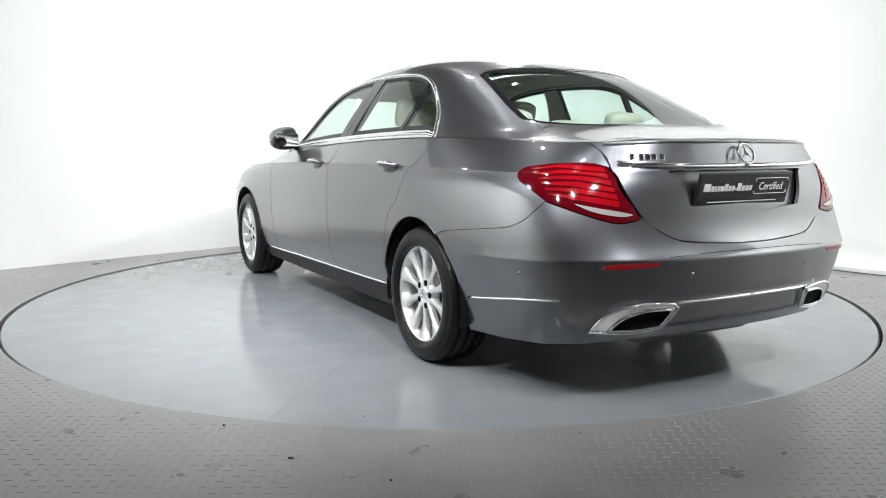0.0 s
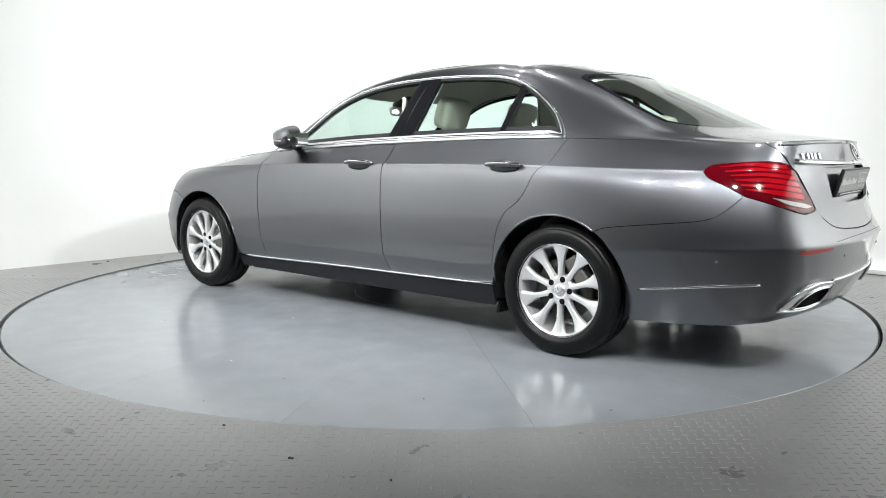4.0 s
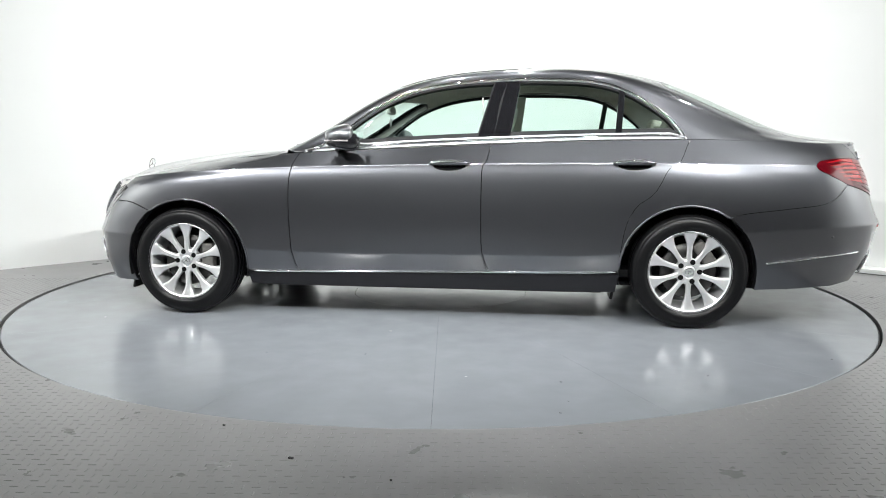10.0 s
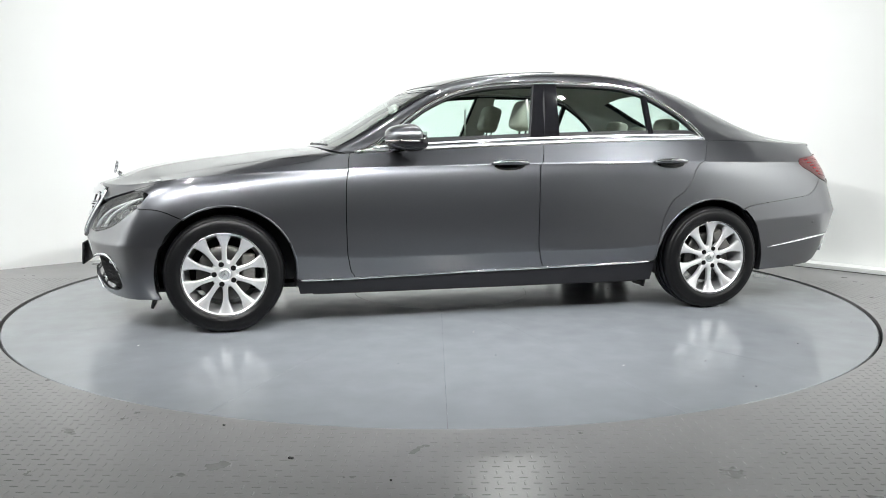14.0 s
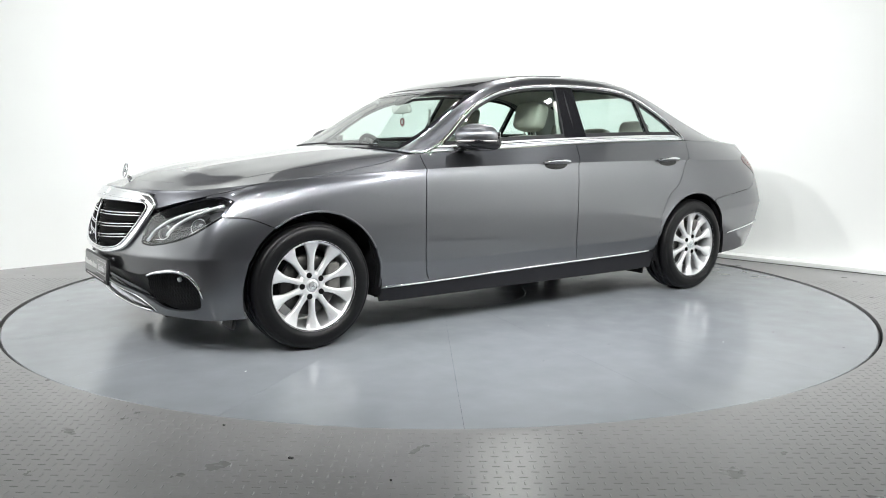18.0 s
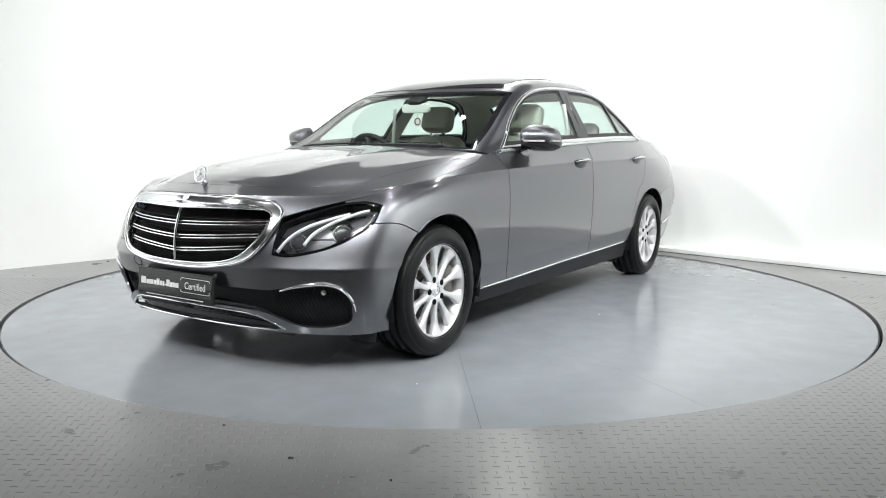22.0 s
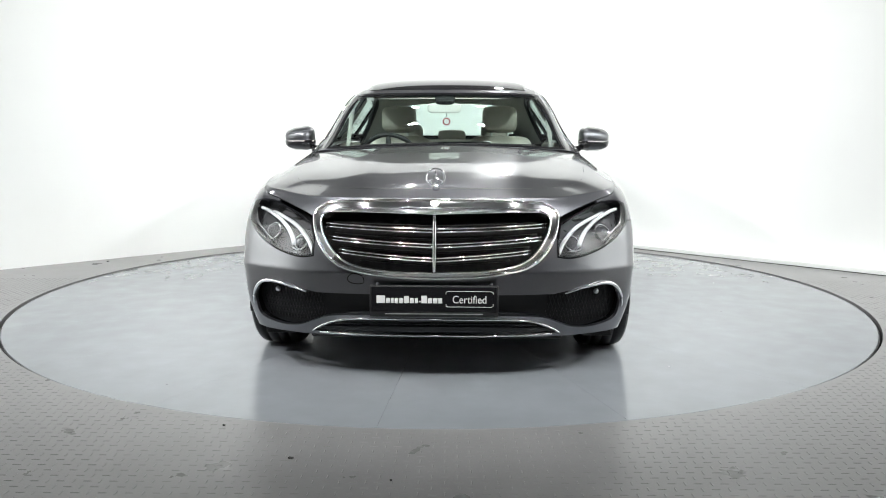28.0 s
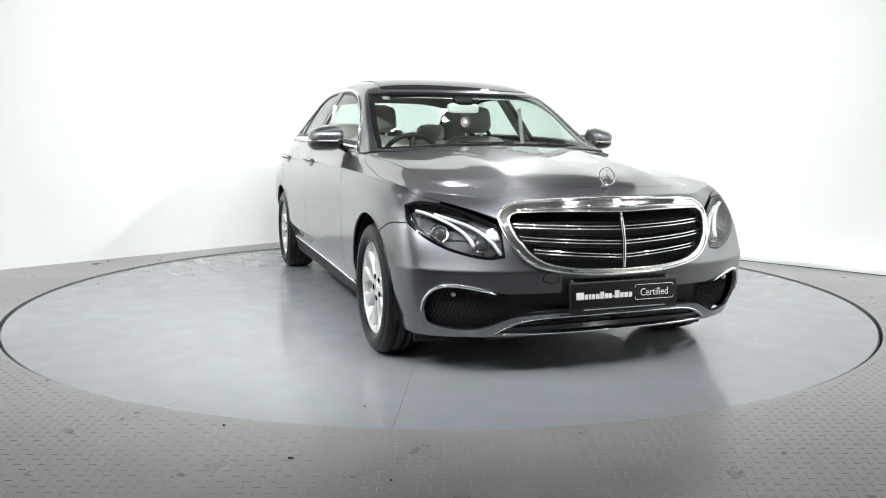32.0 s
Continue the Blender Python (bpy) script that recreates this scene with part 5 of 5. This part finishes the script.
# ---- door mirrors ----
def door_mirror(side):
    bm = bmesh.new()
    bmesh.ops.create_uvsphere(bm, u_segments=32, v_segments=18, radius=1)
    for v in bm.verts:
        x, y, z = v.co
        s = lambda a, p: math.copysign(abs(a) ** p, a)
        x, y, z = s(x, .75), s(y, .7), s(z, .75)
        x = x if x > 0 else x * .30
        z = z * (1.0 - .14 * y) - .05 * y + .16 * min(x, 0)
        v.co = (.455 + .130 * x - .03 * y, side * (.925 + .098 * y), 1.080 + .066 * z * (1 - .22 * max(x, 0)))
    m = part("door_mirror", bm, PAINT, car, "grey door mirror with a black foot", True)
    bm = bmesh.new()
    bmesh.ops.create_uvsphere(bm, u_segments=32, v_segments=18, radius=1)
    for v in bm.verts:
        x, y, z = v.co
        s = lambda a, p: math.copysign(abs(a) ** p, a)
        x, y, z = s(x, .75), s(y, .7), s(z, .75)
        x = x if x > 0 else x * .58
        v.co = (.452 + .128 * x - .03 * y, side * (.925 + .0985 * y), 1.046 + (.052 if x < 0 else .050 - .014 * x) * z)
    part("mirror_base", bm, BLACK_GLOSS, m, "gloss black lower shell", True)
    bm = bmesh.new()
    tube(bm, [(.457 + .128 * math.cos(a) - .03 * math.sin(a), side * (.925 + .1005 * math.sin(a)), 1.052) for a in np.linspace(-1.2, 1.6, 20)], .005, 6)
    part("turn_lamp", bm, SILVER_LENS, m, "clear turn-signal strip", True)
    bm = bmesh.new()
    tube(bm, [(.53, side * .795, 1.0), (.50, side * .84, 1.015), (.47, side * .88, 1.035)], [.035, .026, .02], 10, flat=.6)
    part("mirror_foot", bm, BLACK_GLOSS, m, "", True)
    bm = bmesh.new()
    box(bm, .378, side * .925, 1.06, .004, .15, .085, bevel=.0019)
    part("mirror_glass", bm, CHROME, m, "mirror glass")


door_mirror(1)
door_mirror(-1)


# ---- cabin ----
def soft_box(bm, cx, cy, cz, sx, sy, sz, m=None, p=.35, n=3):
    """A cushion: a box whose faces bulge and whose edges are round."""
    g = bmesh.ops.create_icosphere(bm, subdivisions=n, radius=1)["verts"]
    t = Matrix.Translation((cx, cy, cz)) @ (m or Matrix())
    for v in g:
        c = [math.copysign(abs(a) ** p, a) for a in v.co]
        v.co = t @ Vector((c[0] * sx / 2, c[1] * sy / 2, c[2] * sz / 2))


def front_seat(y):
    bm = bmesh.new()
    soft_box(bm, .02, y, .50, .54, .50, .17, pose(0, 0, 0, 0, -6))
    seat = part("seat_cushion", bm, BEIGE, car, "beige leather front seat", True)
    lean = pose(0, 0, 0, 0, -17)
    bm = bmesh.new()
    soft_box(bm, -.31, y, .80, .15, .50, .60, lean)
    for s in (1, -1):
        soft_box(bm, -.28, y + s * .215, .78, .20, .09, .50, lean)
    part("seat_back", bm, BEIGE, seat, "", True)
    bm = bmesh.new()
    soft_box(bm, -.395, y, 1.215, .11, .255, .19, lean, .45)
    part("head_rest", bm, BEIGE, seat, "", True)
    for s in (1, -1):
        bm = bmesh.new()
        tube(bm, [(-.385, y + s * .06, 1.03), (-.40, y + s * .06, 1.17)], .007, 8)
        part("rest_rod", bm, CHROME, seat)


front_seat(.37)
front_seat(-.37)
bm = bmesh.new()
soft_box(bm, -.93, 0, .50, .52, 1.32, .18, None, .3)
bench = part("rear_bench", bm, BEIGE, car, "beige leather rear bench", True)
bm = bmesh.new()
soft_box(bm, -1.27, 0, .80, .16, 1.32, .56, pose(0, 0, 0, 0, -22), .3)
part("bench_back", bm, BEIGE, bench, "", True)
for y, h in ((.37, .15), (-.37, .15), (0, .10)):
    bm = bmesh.new()
    soft_box(bm, -1.41, y, 1.055 + h / 2, .10, .24, h, pose(0, 0, 0, 0, -14), .5)
    part("head_rest", bm, BEIGE, bench, "", True)
bm = bmesh.new()
soft_box(bm, .72, 0, .90, .62, 1.40, .18, pose(0, 0, 0, 0, 6), .35)
soft_box(bm, .58, -.37, .955, .26, .40, .09, None, .5)
dash = part("dashboard", bm, BLACK, car, "black upper dashboard", True)
bm = bmesh.new()
soft_box(bm, .50, 0, .76, .34, 1.38, .22, None, .35)
part("dash_lower", bm, BEIGE, dash, "beige lower dashboard", True)
bm = bmesh.new()
box(bm, .53, 0.1, 1.0, .012, .36, .10, pose(0, 0, 0, 0, -8), .004)
part("screen", bm, BLACK_GLOSS, dash, "flat black dashboard display")
bm = bmesh.new()
m = pose(.36, -.37, .93, 0, -62, 0)
tube(bm, [m @ Vector((.185 * math.cos(a), .185 * math.sin(a), 0)) for a in np.linspace(0, 2 * math.pi, 41)[:-1]], .015, 10, True)
for a in (0, 180, 270):
    tube(bm, [m @ Vector((0, 0, -.02)), m @ Vector((.18 * math.cos(radians(a + 90)), .18 * math.sin(radians(a + 90)), 0))], [.03, .014], 8)
soft_box(bm, *(m @ Vector((0, 0, -.02))), .12, .16, .06, m.to_3x3().to_4x4(), .6)
part("steering_wheel", bm, BLACK, dash, "black leather steering wheel", True)
bm = bmesh.new()
soft_box(bm, .02, 0, .50, 1.0, .22, .30, None, .3)
part("centre_console", bm, BLACK, car, "black centre console", True)
bm = bmesh.new()
soft_box(bm, .385, -.015, 1.263, .035, .215, .062, pose(0, 0, 0, 0, 12), .4)
mirror = part("inside_mirror", bm, TRIM_GREY, car, "grey interior mirror", True)
bm = bmesh.new()
soft_box(bm, .345, -.01, 1.325, .16, .13, .045, pose(0, 0, 0, 0, 22), .5)
part("sensor_cover", bm, BLACK, mirror, "black camera cover behind the screen", True)
bm = bmesh.new()
tube(bm, [(.385, .0, 1.235), (.385, .0, 1.205)], .0012, 5)
part("tag_cord", bm, BLACK, mirror)
bm = bmesh.new()
lathe(bm, [(.0001, .002), (.030, .002), (.030, -.002), (.0001, -.002)], "z", 28)
bm.transform(pose(.385, .0, 1.176, 0, 90, 0))
tag = part("hanging_tag", bm, WHITE_PRINT, mirror, "round white tag hanging from the mirror")
bm = bmesh.new()
for k in range(2):
    lathe(bm, [(.017, .001), (.024, .001), (.024, -.001), (.017, -.001), (.017, .001)], "z", 28)
bm.transform(pose(.389, .0, 1.178, 0, 90, 0))
part("tag_ring", bm, material("maroon_print", (.25, .03, .04), .5), tag, "dark red printed ring")
# lining of the roof and pillars, door cards, parcel shelf
half = outline([(2.3, 6), (2.4, 5), (2.7, 4.0)], [(2.7, 4.0), (2.6, 3.35)], [(2.6, 3.35), (4, 3.2), (6, 3.15), (6.6, 2.75), (7.2, 1.9), (7.6, .9), (7.75, 0)], [(7.75, 0), (9.3, 0)], [(9.3, 0), (9.2, 3.8), (8, 4.1), (7.1, 4.25)], [(7.1, 4.25), (7.05, 5), (7.05, 6)])
panel("headliner", CABIN, two_sided(half, 6, 1), TRIM_GREY, car, gap=0, lift=-.03, depth=0, label="light grey roof lining")
for side in (1, -1):
    panel("pillar_lining", CABIN, outline([(.3, 3.7), (2.6, 3.75)], [(2.6, 3.35), (1.6, 3.05), (.6, 2.6)]), TRIM_GREY, car, gap=0, lift=-.022, depth=0, side=side)
    panel("pillar_lining", CABIN, clip_u(DLO_CHROME, (4.20, 4.46), (4.66, 4.80)), TRIM_GREY, car, gap=0, lift=-.025, depth=0, side=side)
    bm = bmesh.new()
    soft_box(bm, .10, side * .765, .76, .92, .08, .46, None, .25)
    part("door_card", bm, BEIGE, car, "beige door lining", True)
    bm = bmesh.new()
    soft_box(bm, -.70, side * .775, .80, .70, .09, .50, None, .25)
    part("door_card", bm, BEIGE, car, "beige door lining", True)
    bm = bmesh.new()
    tube(bm, [(-.30, side * .70, 1.30), (-.32, side * .745, 1.0), (-.30, side * .76, .75)], .016, 6, flat=.3)
    part("seat_belt", bm, TRIM_GREY, car, "grey seat belt")
bm = bmesh.new()
box(bm, -1.66, 0, 1.045, .50, 1.30, .03, bevel=.01)
part("parcel_shelf", bm, BLACK, car, "black parcel shelf")
bm = bmesh.new()
box(bm, -.3, 0, .30, 2.4, 1.5, .03)
part("cabin_floor", bm, BLACK, car, "black carpet")
bm = bmesh.new()
box(bm, .90, 0, .952, .16, 1.04, .02, m=pose(0, 0, 0, 0, 6), bevel=.005)
part("scuttle", bm, BLACK, car, "black scuttle below the windscreen")
for v0, v1 in ((7.5, 6.1), (6.0, 4.5)):
    bm = bmesh.new()
    tube(bm, on(CABIN, [(.10 + .06 * q, v0 + (v1 - v0) * q) for q in np.linspace(0, 1, 9)], -.001), .005, 6)
    part("wiper", bm, BLACK, car, "black wiper arm")
bm = bmesh.new()
box(bm, .285, -.50, 1.325, .002, .045, .022, m=pose(0, 0, 0, 0, 35))
part("screen_sticker", bm, WHITE_PRINT, car, "small white sticker inside the screen")


# ======== what moves ========
def motions():
    rows = []
    for k in range(17):
        t = 2.0 * k
        a = heading(t)
        rows.append((t, pose(0, 0, 0, 0, 0, a) @ pose(-0.0485, 0.0489, -0.014)))
    walk(car, rows)
    walk(turntable, [(2.0 * k, pose(0, 0, 0, 0, 0, heading(2.0 * k))) for k in range(17)])


motions()
